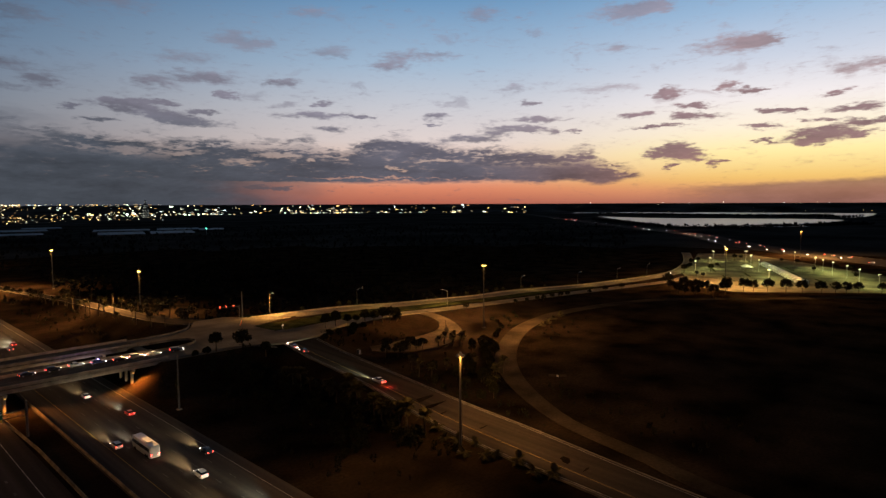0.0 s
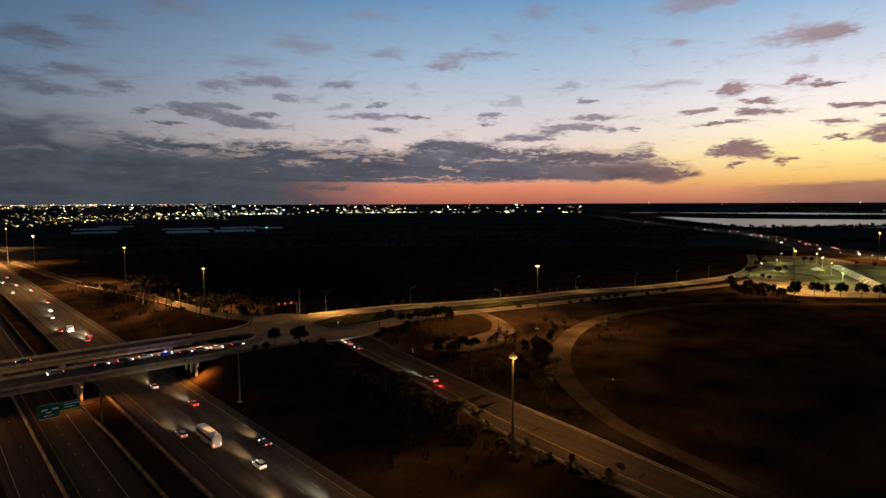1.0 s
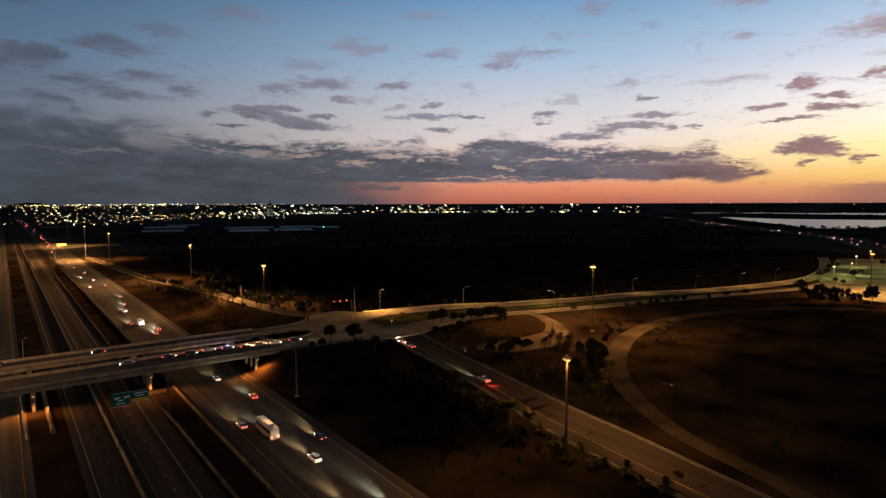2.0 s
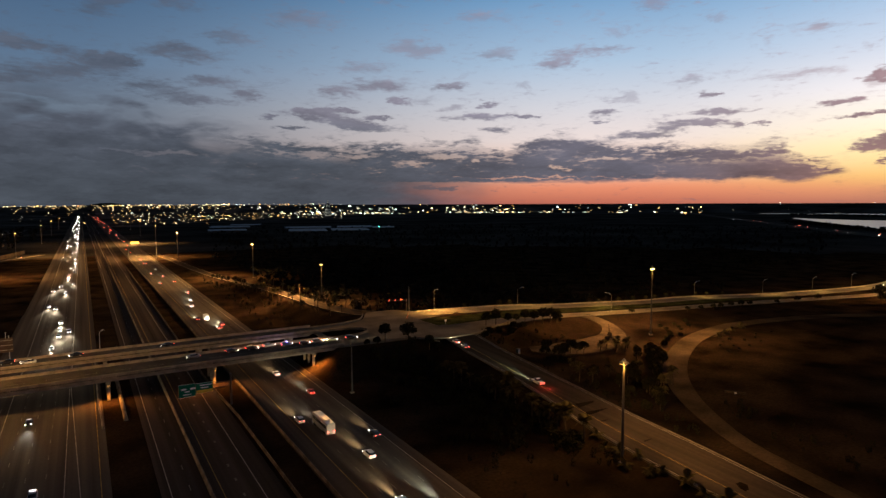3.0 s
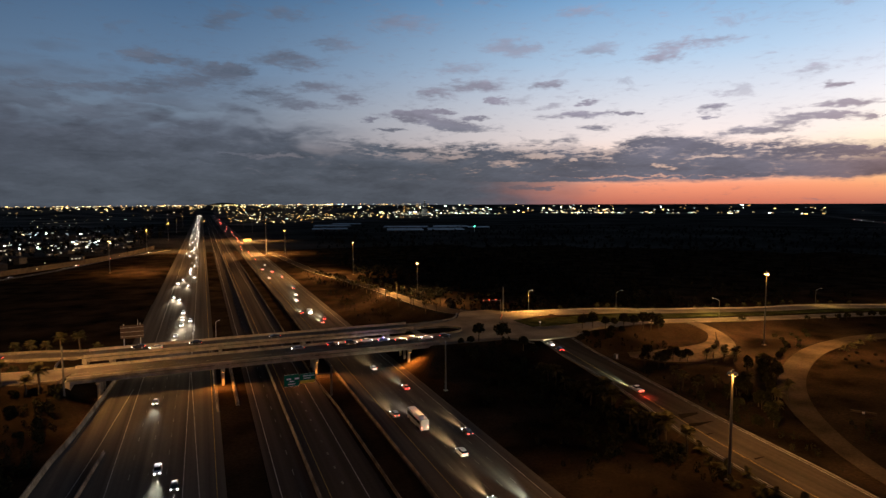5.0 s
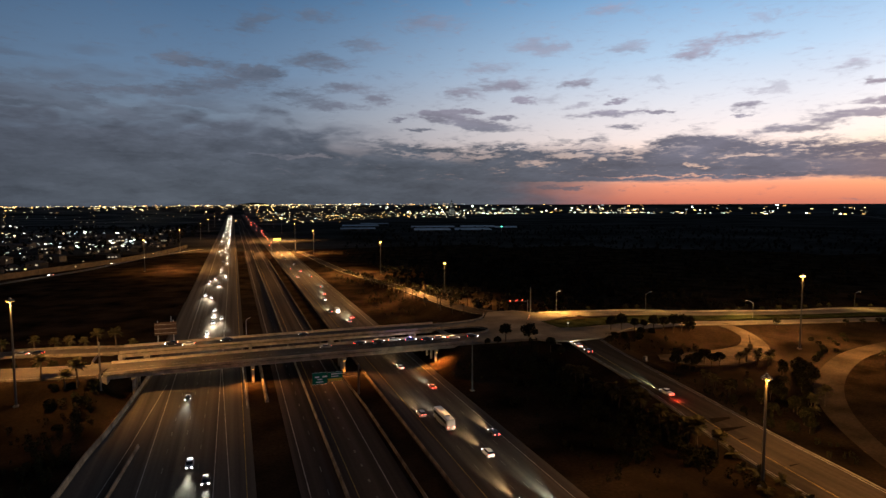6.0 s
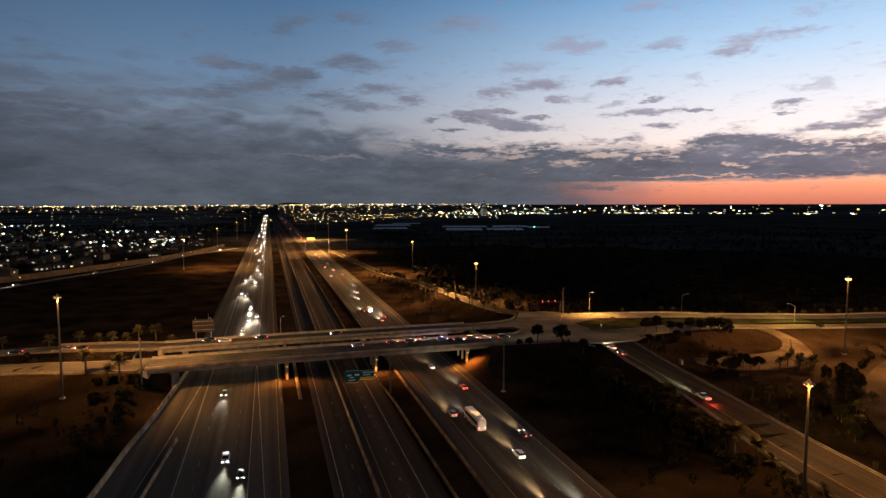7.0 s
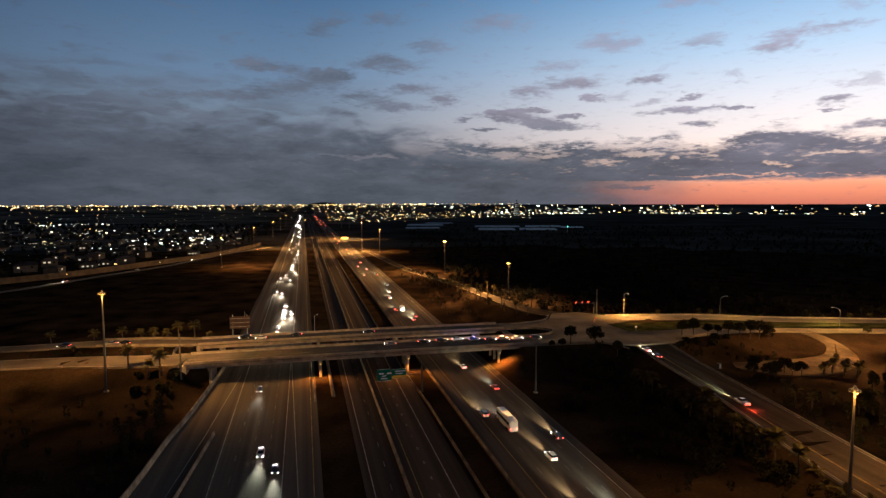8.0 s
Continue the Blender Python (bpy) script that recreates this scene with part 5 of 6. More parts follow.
# freeway, oncoming
TOWARDS = "cars driving towards the camera on the freeway"
for style, paint, x, y, far in (("sedan", "black", -15.9, 208, False), ("suv", "grey", -11.9, 153, False), ("sedan", "black", -7.8, 143, False)):
    car(style, paint, x, y, BACK, f"{paint} {style} with bright headlights on the freeway", TOWARDS, .075, 4500, far, colour=(.86, 1.0, .92))
for x, y in ((-14, 312), (-12, 338), (-12, 354), (-7.8, 349), (-12, 377), (-20, 442), (-16, 430), (-20, 519), (-12, 502), (-16, 542), (-8, 560), (-12, 590)):
    car("suv" if y % 4 else "sedan", "grey" if y % 3 else "white", x, y, BACK, "car with dazzling headlights on the freeway", TOWARDS, .075, 30000, True, ends="front")
for k in range(150):
    y = 610 + k * 22 + random.uniform(-8, 8)
    x = random.choice((-20, -16, -12, -8, -8)) + random.uniform(-.3, .3)
    car(random.choice(("sedan", "suv")), random.choice(("black", "grey", "white")), x, y, BACK, "far car with dazzling headlights on the freeway", TOWARDS, .075, 34000 if k < 44 and k % 2 else 0, "distant" if y > 1000 else True, ends="front")
# ramps and the far highway
for x, y, h in ((-196, 545, 245), (-160, 625, 240), (-125, 720, 252), (-104, 790, 252), (-66, 875, 245), (-236, 478, 215)):
    car("sedan", "grey", x, y, h, "far car with headlights on the ramp below the wall", "cars on the off ramp", .075, 4000, "distant")
pike_side = sides_of(TURNPIKE)
for k in range(74):
    i = random.randrange(4, min(len(TURNPIKE) - 1, 95))
    side = random.choice((-1, 1))
    o = side * random.uniform(6, 18)
    p, q = TURNPIKE[i], TURNPIKE[i + 1]
    t = random.random()
    xy = p[:2] * (1 - t) + q[:2] * t + pike_side[i] * o
    h = math.degrees(math.atan2(q[1] - p[1], q[0] - p[0])) + (0 if side > 0 else 180)
    car(random.choice(("sedan", "suv")), random.choice(("black", "white")), float(xy[0]), float(xy[1]), h, "far car with lights on the wide highway", "cars on the far highway", .075, 0, "distant")
car("sedan", "grey", 530, 203, 190, "car with headlights on the avenue by the lot", "cars on the avenue", .1, 1500, True)
# parking lot: a row of white trucks and some cars
for k in range(15):
    t = k / 14
    box_truck(664 + (525 - 664) * t, 159 + (97 - 159) * t, 128 + random.uniform(-2, 2), "white box truck parked in a long row", "trucks parked in a row")


# ---- plants ----
def leaf_clump(bm, centre, r, n, rng, size=.35):
    """Many small leaves scattered in a rough clump."""
    for _ in range(n):
        d = Vector((rng.gauss(0, 1), rng.gauss(0, 1), rng.gauss(0, .8)))
        d = d.normalized() * r * rng.uniform(.35, 1.0)
        c = centre + d
        u = Vector((rng.uniform(-1, 1), rng.uniform(-1, 1), rng.uniform(-.6, .6))).normalized() * size * rng.uniform(.6, 1.3)
        v = u.cross(Vector((rng.uniform(-1, 1), rng.uniform(-1, 1), rng.uniform(-1, 1)))).normalized() * size * .6
        bm.faces.new([bm.verts.new(p) for p in (c - u, c - v, c + u, c + v)])


def frond_mesh(length, rng):
    """One arching palm frond: a stem with drooping leaflets along both sides."""
    bm = bmesh.new()
    pts = []
    for i in range(7):
        t = i / 6
        pts.append(Vector((length * t * (1 - .15 * t), 0, length * (.42 * t - .72 * t * t))))
    for a, b in zip(pts[:-1], pts[1:]):
        rod(bm, a, b, .03, .02, 3)
    for i in range(1, 15):
        t = i / 14.5
        p = Vector((length * t * (1 - .15 * t), 0, length * (.42 * t - .72 * t * t)))
        ll = length * .42 * math.sin(math.pi * min(1, .18 + t * .8)) + .1
        for s in (-1, 1):
            tip = p + Vector((ll * .55, s * ll * .8, -ll * rng.uniform(.15, .5)))
            w = Vector((length * .065, 0, 0))
            bm.faces.new([bm.verts.new(q) for q in (p - w, p + w, tip)])
    return bm


_palms = {}
PALM_SORTS = {"tall": (4.6, 2.2, 22), "low": (3.1, 2.0, 20), "squat": (.6, 1.7, 12), "stump": (5.0, .9, 9)}


def palm(x, y, sort, where, scale=1.0, turn=0.0):
    m = pose(x, y, land(x, y) - .12, 0, 0, turn) @ Matrix.Scale(scale, 4)
    label = {"tall": f"tall palm with a shaggy round crown {where}", "low": f"young palm with drooping fronds {where}", "squat": f"low spreading palm shrub {where}",
             "stump": f"newly planted palm with a trimmed crown {where}"}[sort]
    key = (sort, where)
    if key in _palms:
        return repeat(_palms[key], m)
    h, reach, count = PALM_SORTS[sort]
    p = thing("palm_tree", m, label, "palm tree", f"palms {where}")
    rng = random.Random(len(_palms) + 3)
    bm = bmesh.new()
    n = 5
    for k in range(n):
        a, b = h * k / n, h * (k + 1) / n
        off = Vector((.08 * math.sin(k * 1.1), .06 * math.cos(k * .8), 0))
        rod(bm, off + Vector((0, 0, a)), off + Vector((0, 0, b + .06)), .23 - .015 * k, .19 - .015 * k, 9)
    part("trunk", bm, M_BARK, p)
    bm = frond_mesh(reach, rng)
    me = mesh_of("frond", bm, M_FROND)
    for k in range(count):
        lift = rng.uniform(-28, 82) if sort != "stump" else rng.uniform(30, 75)
        share("frond", me, p, pose(0, 0, h + .05, 0, 0, k * 360 / count * 2.4 + rng.uniform(-9, 9)) @ pose(0, 0, 0, 0, -lift, 0))
    _palms[key] = p
    return p


_trees = {}


def leafy_tree(x, y, sort, where, scale=1.0, turn=0.0, z=None):
    """A small round street tree: tapered trunk, forked limbs and a crown of leaves."""
    m = pose(x, y, (land(x, y) if z is None else z) - .12, 0, 0, turn) @ Matrix.Scale(scale, 4)
    key = (sort, where)
    if key in _trees:
        return repeat(_trees[key], m)
    rng = random.Random(len(_trees) + 11)
    h, r = {"round": (2.6, 1.7), "oak": (2.8, 2.9), "bush": (.35, 1.25), "column": (1.2, 1.5)}[sort]
    label = {"round": f"small round-crowned tree {where}", "oak": f"broad dark tree with a full crown {where}", "bush": f"dark dense bush {where}",
             "column": f"dark upright tree {where}"}[sort]
    t = thing("bush" if sort == "bush" else "tree", m, label, "bush" if sort == "bush" else "tree", f"trees {where}")
    bm = bmesh.new()
    rod(bm, (0, 0, 0), (.05, 0, h), .17, .11, 7)
    part("trunk", bm, M_BARK, t)
    for k in range(4):
        a = k * 1.57 + .3
        bm = bmesh.new()
        rod(bm, (.05, 0, h * .85), (r * .55 * math.cos(a), r * .55 * math.sin(a), h + r * rng.uniform(.4, .9)), .08, .03, 5)
        part("limb", bm, M_BARK, t)
    bm = bmesh.new()
    for k in range(22):
        a, u = rng.uniform(0, math.tau), rng.uniform(-.55, 1)
        tall = 2.1 if sort == "column" else 1.0
        c = Vector((r * .68 * math.cos(a) * math.sqrt(1 - u * u), r * .68 * math.sin(a) * math.sqrt(1 - u * u), h + r * .65 + u * r * .62 * tall))
        leaf_clump(bm, c, r * rng.uniform(.32, .5), 46, rng, .26 + r * .03)
    part("crown", bm, M_LEAF, t)
    _trees[key] = t
    return t


random.seed(21)
RAMP_PALMS = [(112.2, 130.8), (112.2, 116.6), (111.8, 109.2), (112.9, 139.6), (113.6, 150.8), (113.6, 159.7), (112.8, 170), (112.8, 124), (113.8, 134), (114.6, 146), (112.6, 120.3), (112.4, 127.5), (113.0, 143.5), (114.0, 155), (113.2, 165), (112.9, 175), (113.4, 181)]
for i, (x, y) in enumerate(RAMP_PALMS):
    palm(x, y, "tall" if i < 3 or i % 3 == 0 else "low", "beside the ramp", random.uniform(1.2, 1.55), random.uniform(0, 360))
for x, y in ((113.1, 102.9), (115.2, 93.9), (115.5, 107.7), (110.6, 93.9), (114.6, 79.8), (113.6, 99), (112, 88), (114, 86), (113, 74), (115, 70), (112.4, 112.6), (109.8, 119.5)):
    palm(x, y, "squat", "beside the ramp", random.uniform(1.0, 1.5), random.uniform(0, 360))
for x, y in ((116.5, 183), (117.5, 176), (116.8, 166), (115.4, 155), (114, 144), (111.0, 137), (110, 128), (112, 162), (113.5, 172), (108.5, 134)):
    leafy_tree(x, y, "bush", "beside the ramp", random.uniform(.8, 1.4), random.uniform(0, 360))
for i, (x, y) in enumerate([(187.2, 146.7), (172.5, 131.6), (199.7, 158), (197.6, 149.7), (176, 129.6), (156.4, 121), (163, 130), (156, 148.4), (157, 160), (159.7, 139), (158.7, 120),
                            (194.7, 161), (170, 140), (182, 140), (168, 127), (149, 140), (151, 150), (178, 146), (150, 128), (166, 150)]):
    (palm if i % 3 else leafy_tree)(x, y, ("low" if i % 2 else "tall") if i % 3 else "column", "between the ramps", random.uniform(.9, 1.2), random.uniform(0, 360))
for x, y, s in ((188, 147, 1.3), (191, 151, 1.4), (197.6, 151, 1.4), (200.5, 158, 1.5), (195, 161, 1.3), (203, 162, 1.2), (184, 144, 1.2), (180, 139, 1.1), (173, 133, 1.1), (168, 131, 1.0)):
    leafy_tree(x, y, "column", "between the ramps", s, random.uniform(0, 360))
for x, y, s in ((157, 121, .8), (162, 128, .8), (152, 116, .7), (166, 141, .8), (158, 150, .8), (172, 144, .8)):
    leafy_tree(x, y, "oak", "between the ramps", s, random.uniform(0, 360))
for x, y in ((-78, 253), (-88, 256), (-97, 259), (-70, 249), (-64, 247), (-106, 260), (-84, 252), (-92, 262)):
    leafy_tree(x, y, "bush", "between the approach roads", random.uniform(.8, 1.3), random.uniform(0, 360))
for x, y in ((149, 119), (158, 133), (184, 153), (147, 134), (144, 122)):
    leafy_tree(x, y, "bush", "between the ramps", random.uniform(.8, 1.6), random.uniform(0, 360))
for i, (x, y) in enumerate([(166.5, 178), (177, 181.4), (167.3, 185.7), (177.4, 178), (168.5, 176.9), (172, 180), (181, 177.5), (163, 182)]):
    leafy_tree(x, y, "oak", "on the sandy patch", random.uniform(.75, .95), random.uniform(0, 360))
for x, y in ((190.4, 176.6), (195.7, 178), (201.8, 177.8), (200, 171.4), (205.5, 175), (197, 174)):
    palm(x, y, "low", "on the sandy patch", random.uniform(1, 1.3), random.uniform(0, 360))
for x, y in ((260, 166.2), (269, 168.2), (279, 171.2), (290, 173.1)):
    palm(x, y, "squat", "beside the loop ramp", random.uniform(1.3, 1.6), random.uniform(0, 360))
for x, y in ((246.7, 184.3), (266, 195.6), (258, 185.5), (241, 179), (277.6, 197.3), (233, 175), (214, 165), (252, 190), (262, 190), (247, 178), (223, 169), (228, 172.5), (270, 190), (255, 196)):
    leafy_tree(x, y, "bush", "beside the loop ramp", random.uniform(.7, 1.2), random.uniform(0, 360))
for x, y in ((252, 158.9), (248.6, 151.4), (263, 155), (255, 147.7), (237.3, 146.8), (246, 147.3), (273, 155.7), (292, 158.3), (244, 155), (259, 160), (268, 150), (281, 160)):
    leafy_tree(x, y, "bush", "in the dark field", random.uniform(.35, .6), random.uniform(0, 360))
for i, (x, y) in enumerate([(106.1, 217.6), (115.5, 214.6), (122.4, 208.6), (124.5, 204), (102.1, 217.2), (97.5, 217)]):
    leafy_tree(x, y, ("round", "oak", "round", "bush", "bush", "bush")[i], "at the bridge end", (1.5, 1.25, 1.2, 1.5, 1.2, 1.0)[i], i * 60)
for i, (x, y) in enumerate([(160.6, 220.8), (166, 220.2), (173.7, 220.6), (179.4, 221.5), (184.5, 220.8), (190.1, 220.6), (196, 220.8), (201.2, 221), (207, 222)]):
    leafy_tree(x, y, "column" if i == 8 else "round", "on the avenue verge", (1.45, 1.6, 1.15, 1.0, 1.5, 1.4, 1.65, 1.6, 1.65)[i], i * 50)
for x, y in ((157.3, 213.5), (163.6, 214.5), (174.6, 217.5), (182, 219), (170, 213), (151, 208)):
    leafy_tree(x, y, "bush", "below the avenue", random.uniform(1.1, 1.7), random.uniform(0, 360))
for x, y in ((212, 268), (206, 270), (182, 271), (240, 263), (268, 259), (276, 258), (290, 255), (309, 249), (316, 247.5), (326, 246.5), (333, 246), (352, 243), (300, 252), (360, 240), (372, 236)):
    palm(x, y, "low", "behind the avenue barrier", random.uniform(.75, 1.1), random.uniform(0, 360))
for x, y in ((260, 219), (303, 214), (313.7, 212.5), (329.5, 210), (324, 211), (346, 207), (353, 205.5), (374, 200), (339.5, 209.5), (392, 197), (410, 193)):
    leafy_tree(x, y, "oak", "along the avenue", random.uniform(.5, .75), random.uniform(0, 360))
# palms planted down both sides of the entry ramp
side = sides_of(ON_RAMP)
for k in range(40):
    i = int(4 + k * .75)
    if i >= len(ON_RAMP) - 1:
        break
    s = 1 if k % 2 else -1
    p = ON_RAMP[i][:2] + side[i] * s * (ON_RAMP[i][3] + random.uniform(2.2, 5.5))
    palm(float(p[0]), float(p[1]), random.choice(("stump", "stump", "low", "tall")), "beside the entry ramp", random.uniform(1.0, 1.45), random.uniform(0, 360))
for x, y in ((104, 461), (101.5, 478), (99, 493), (96, 515), (97.5, 505), (94.5, 530), (103, 470), (120, 470), (124, 452)):
    leafy_tree(x, y, "oak", "beside the entry ramp", random.uniform(.6, .9), random.uniform(0, 360))
for i, (x, y) in enumerate([(-61, 222), (-52.8, 215), (-49, 214), (-60, 276), (-54, 271), (-72, 282), (-80, 284), (-92, 286), (-47, 268), (-66, 279), (-110, 288), (-40.5, 266)]):
    palm(x, y, "low" if i % 2 else "tall", "on the bridge bank", random.uniform(1.15, 1.6), random.uniform(0, 360))
for x, y in ((-46.4, 198.8), (-54.9, 206.3), (-46.5, 206), (-56, 215), (-49, 190), (-44, 212)):
    leafy_tree(x, y, "bush", "on the bank beside the exit lane", random.uniform(1.0, 1.7), random.uniform(0, 360))
for i, (x, y) in enumerate([(430, 164), (415.8, 153), (404.7, 145), (432, 140), (418, 130), (455, 121), (466, 108), (469, 97), (478.5, 77), (490, 64), (512, 46), (452, 175), (447, 151), (455, 132),
                            (461, 116), (475, 88), (488, 70), (500, 58), (525, 36), (540, 20), (425, 146), (440, 158), (410, 139), (437, 128)]):
    leafy_tree(x, y, "oak", "along the parking lot", random.uniform(1.1, 1.55), random.uniform(0, 360))
for x, y in ((525, 178), (568, 180), (606.7, 186), (650, 219), (695, 195), (699, 190), (686, 133), (629, 108), (592, 71), (587, 205), (517, 170), (545, 196), (575, 203), (610, 212), (640, 80), (700, 150), (660, 95)):
    leafy_tree(x, y, "round", "in the parking lot", random.uniform(1.0, 1.7), random.uniform(0, 360))


# dark woodland and scrub over the flat land: nobody could count it
def woodland(name, places, label, lo, hi, leaves=26, mat=None, leaf=.24):
    """Places as x, y; each gets a ragged clump of leafy boughs."""
    rng = random.Random(len(places))
    verts, faces = [], []
    for x, y, s in places:
        h = rng.uniform(lo, hi) * s
        z0 = land(x, y) if abs(x) < 700 and y < 700 else 0
        for _ in range(leaves):
            a, u = rng.uniform(0, math.tau), rng.uniform(0.05, 1)
            rr = h * .55 * math.sqrt(u) * (1.1 - .6 * u) * rng.uniform(.6, 1.2)
            c = Vector((x + rr * math.cos(a), y + rr * math.sin(a), z0 + u * h))
            p = Vector((rng.uniform(-1, 1), rng.uniform(-1, 1), rng.uniform(-.7, .7))).normalized() * h * leaf
            q = p.cross(Vector((rng.uniform(-1, 1), rng.uniform(-1, 1), rng.uniform(-1, 1)))).normalized() * h * leaf * .7
            i = len(verts)
            verts += [tuple(c - p), tuple(c - q), tuple(c + p), tuple(c + q)]
            faces.append((i, i + 1, i + 2, i + 3))
    me = bpy.data.meshes.new(name)
    me.from_pydata(verts, [], faces)
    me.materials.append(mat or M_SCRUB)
    return tagged(new(name, me), label, "woodland", kind="stuff")


WALL_Y, WALL_X = (500, 566, 615, 680, 716, 800, 885, 950), (-280, -215, -184, -150, -131, -100, -78, -66)
rng = random.Random(77)


def near_road(x, y):
    for line in (AVENUE_N_EAST, ON_RAMP, TURNPIKE, LOOP, OFF_RAMP, AVENUE_N_WEST):
        if np.min(np.hypot(line[:, 0] - x, line[:, 1] - y) - line[:, 3]) < 14:
            return True
    return False


spots = []
for k in range(520):
    x, y = rng.uniform(132, 300), rng.uniform(292, 620)
    if not near_road(x, y) and x > 132 + (y - 292) * .02:
        spots.append((x, y, rng.uniform(.7, 1.4)))
while len(spots) < 3600:
    d = 290 + 1500 * rng.random() ** 1.4
    a = radians(rng.uniform(10, 66))
    x, y = d * math.sin(a), d * math.cos(a)
    if x < 130 or (x < 700 and y < 250 + .02 * x) or near_road(x, y) or (x > 430 and y < 330 and x < 850):
        continue
    spots.append((x, y, rng.uniform(.5, 1.3)))
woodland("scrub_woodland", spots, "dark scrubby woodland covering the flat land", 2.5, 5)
spots = []
for k in range(1000):
    t = rng.random()
    x, y = (1560 + 600 * t, 560 - 300 * t) if k % 3 else (2120 - 560 * t, 1090 - 520 * t)
    spots.append((x + rng.uniform(-25, 25) - 90, y + rng.uniform(-25, 25) - 30, rng.uniform(.5, 1.2) if k % 23 else 1.7))
for k in range(500):
    t = rng.random()
    spots.append((2900 + 170 * rng.random() + 120 * t, 330 + 1250 * t + rng.uniform(-60, 60), rng.uniform(.9, 1.7)))
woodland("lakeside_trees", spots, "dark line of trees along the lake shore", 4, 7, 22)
spots = []
while len(spots) < 900:
    x, y = rng.uniform(-900, -60), rng.uniform(560, 1900)
    if near_road(x, y) or x > -95 + (y - 800) * .04 or x > float(np.interp(y, WALL_Y, WALL_X)) - 12:
        continue
    spots.append((x, y, rng.uniform(.6, 1.3)))
woodland("suburb_trees", spots, "dark trees between the houses beyond the wall", 5, 10, 20)

spots = []
for x0, x1, y0, y1, n in ((80, 111, 95, 214, 150), (-118, -48, 120, 206, 170), (82, 104, 300, 430, 70), (140, 182, 40, 165, 150), (150, 196, 196, 214, 40), (86, 112, 262, 300, 30), (112, 136, 300, 430, 70), (84, 104, 440, 640, 60)):
    k = 0
    while k < n:
        x, y = rng.uniform(x0, x1), rng.uniform(y0, y1)
        if np.min(np.hypot(LOOP[:, 0] - x, LOOP[:, 1] - y)) < 8 or np.min(np.hypot(RAMP[:, 0] - x, RAMP[:, 1] - y) - RAMP[:, 3]) < 1.5 or np.min(np.hypot(SPUR[:, 0] - x, SPUR[:, 1] - y)) < 9 \
                or np.min(np.hypot(ON_RAMP[:, 0] - x, ON_RAMP[:, 1] - y)) < 7:
            k += .2
            continue
        spots.append((x, y, rng.uniform(.3, 1.0)))
        k += 1
thicket = []
while len(thicket) < 150:
    x, y = rng.uniform(92, 116), rng.uniform(108, 212)
    if rng.random() < (x - 88) / 24 and np.min(np.hypot(RAMP[:, 0] - x, RAMP[:, 1] - y) - RAMP[:, 3]) > 3:
        thicket.append((x, y, rng.uniform(.6, 1.3)))
while len(thicket) < 235:
    x, y = -41 - abs(rng.gauss(0, 7)), rng.uniform(140, 212)
    if x < float(np.interp(y, (140, 167, 191, 245), (-40.5, -38.5, -36, -33))) - 3:
        thicket.append((x, y, rng.uniform(.25, .8)))
woodland("bank_thicket", thicket, "dark leafy thicket on the banks beside freeway and ramp", 2.6, 4.6, 90, M_LEAF, .10)
woodland("roadside_scrub", spots, "low dark scrub on the banks beside the roads", 1.2, 3.0, 64, M_LEAF, .12)


# ---- the town beyond the sound wall ----
wall_line = glide([(-262, 520, 0), (-215, 566, 0), (-184, 615, 0), (-150, 680, 0), (-131, 716, 0), (-100, 800, 0), (-78, 885, 0), (-66, 950, 0)], 7.5)
sw = thing("sound_wall", pose(0, 0, 0), "long tan concrete sound wall of upright panels", "wall", kind="structure")
bm = bmesh.new()
box(bm, 0, 0, 2.6, 1, .22, 5.2)
panel_me = mesh_of("panel", bm, M_WALL)
bm = bmesh.new()
box(bm, 0, 0, 2.75, .5, .5, 5.5, .04)
post_me = mesh_of("post", bm, M_WALL)
for a, b in zip(wall_line[:-1], wall_line[1:]):
    d = b - a
    ang = math.degrees(math.atan2(d[1], d[0]))
    o = share("panel", panel_me, sw, pose(*((a + b) / 2), 0, 0, ang))
    o.scale = (float(np.linalg.norm(d[:2])) - .4, 1, 1)
    share("post", post_me, sw, pose(*a, 0, 0, ang))

_houses = {}


def house(x, y, turn, sort):
    m = pose(x, y, 0, 0, 0, turn)
    if sort in _houses:
        return repeat(_houses[sort], m)
    rng = random.Random(sort)
    w, d, h = rng.uniform(13, 20), rng.uniform(9, 13), rng.uniform(3, 3.6) * (2 if sort % 3 == 0 else 1)
    hs = thing("house", m, "pale stucco suburban house with lit windows", "house", "houses beyond the sound wall")
    bm = bmesh.new()
    box(bm, 0, 0, h / 2, w, d, h)
    wall = part("wall", bm, M_STUCCO, hs)
    bm = bmesh.new()
    r = [bm.verts.new(p) for p in ((-w / 2 - .6, -d / 2 - .6, h), (w / 2 + .6, -d / 2 - .6, h), (w / 2 + .6, d / 2 + .6, h), (-w / 2 - .6, d / 2 + .6, h), (-w / 4, 0, h + 2.6), (w / 4, 0, h + 2.6))]
    for f in ((0, 1, 5, 4), (1, 2, 5), (2, 3, 4, 5), (3, 0, 4), (3, 2, 1, 0)):
        bm.faces.new([r[i] for i in f])
    part("roof", bm, M_ROOF, hs)
    for k in range(3):
        if rng.random() < .75:
            bm = bmesh.new()
            box(bm, -w / 2 + w * (k + .7) / 3.6, -d / 2 - .03, h - 1.7, rng.uniform(1.2, 2.4), .08, 1.3)
            part("window", bm, M_WINDOW_LIT if rng.random() < .45 else M_GLASS, wall)
    bm = bmesh.new()
    box(bm, w * .3, -d / 2 - .04, 1.05, 1.1, .1, 2.1)
    part("door", bm, M_BARK, wall)
    _houses[sort] = hs
    return hs


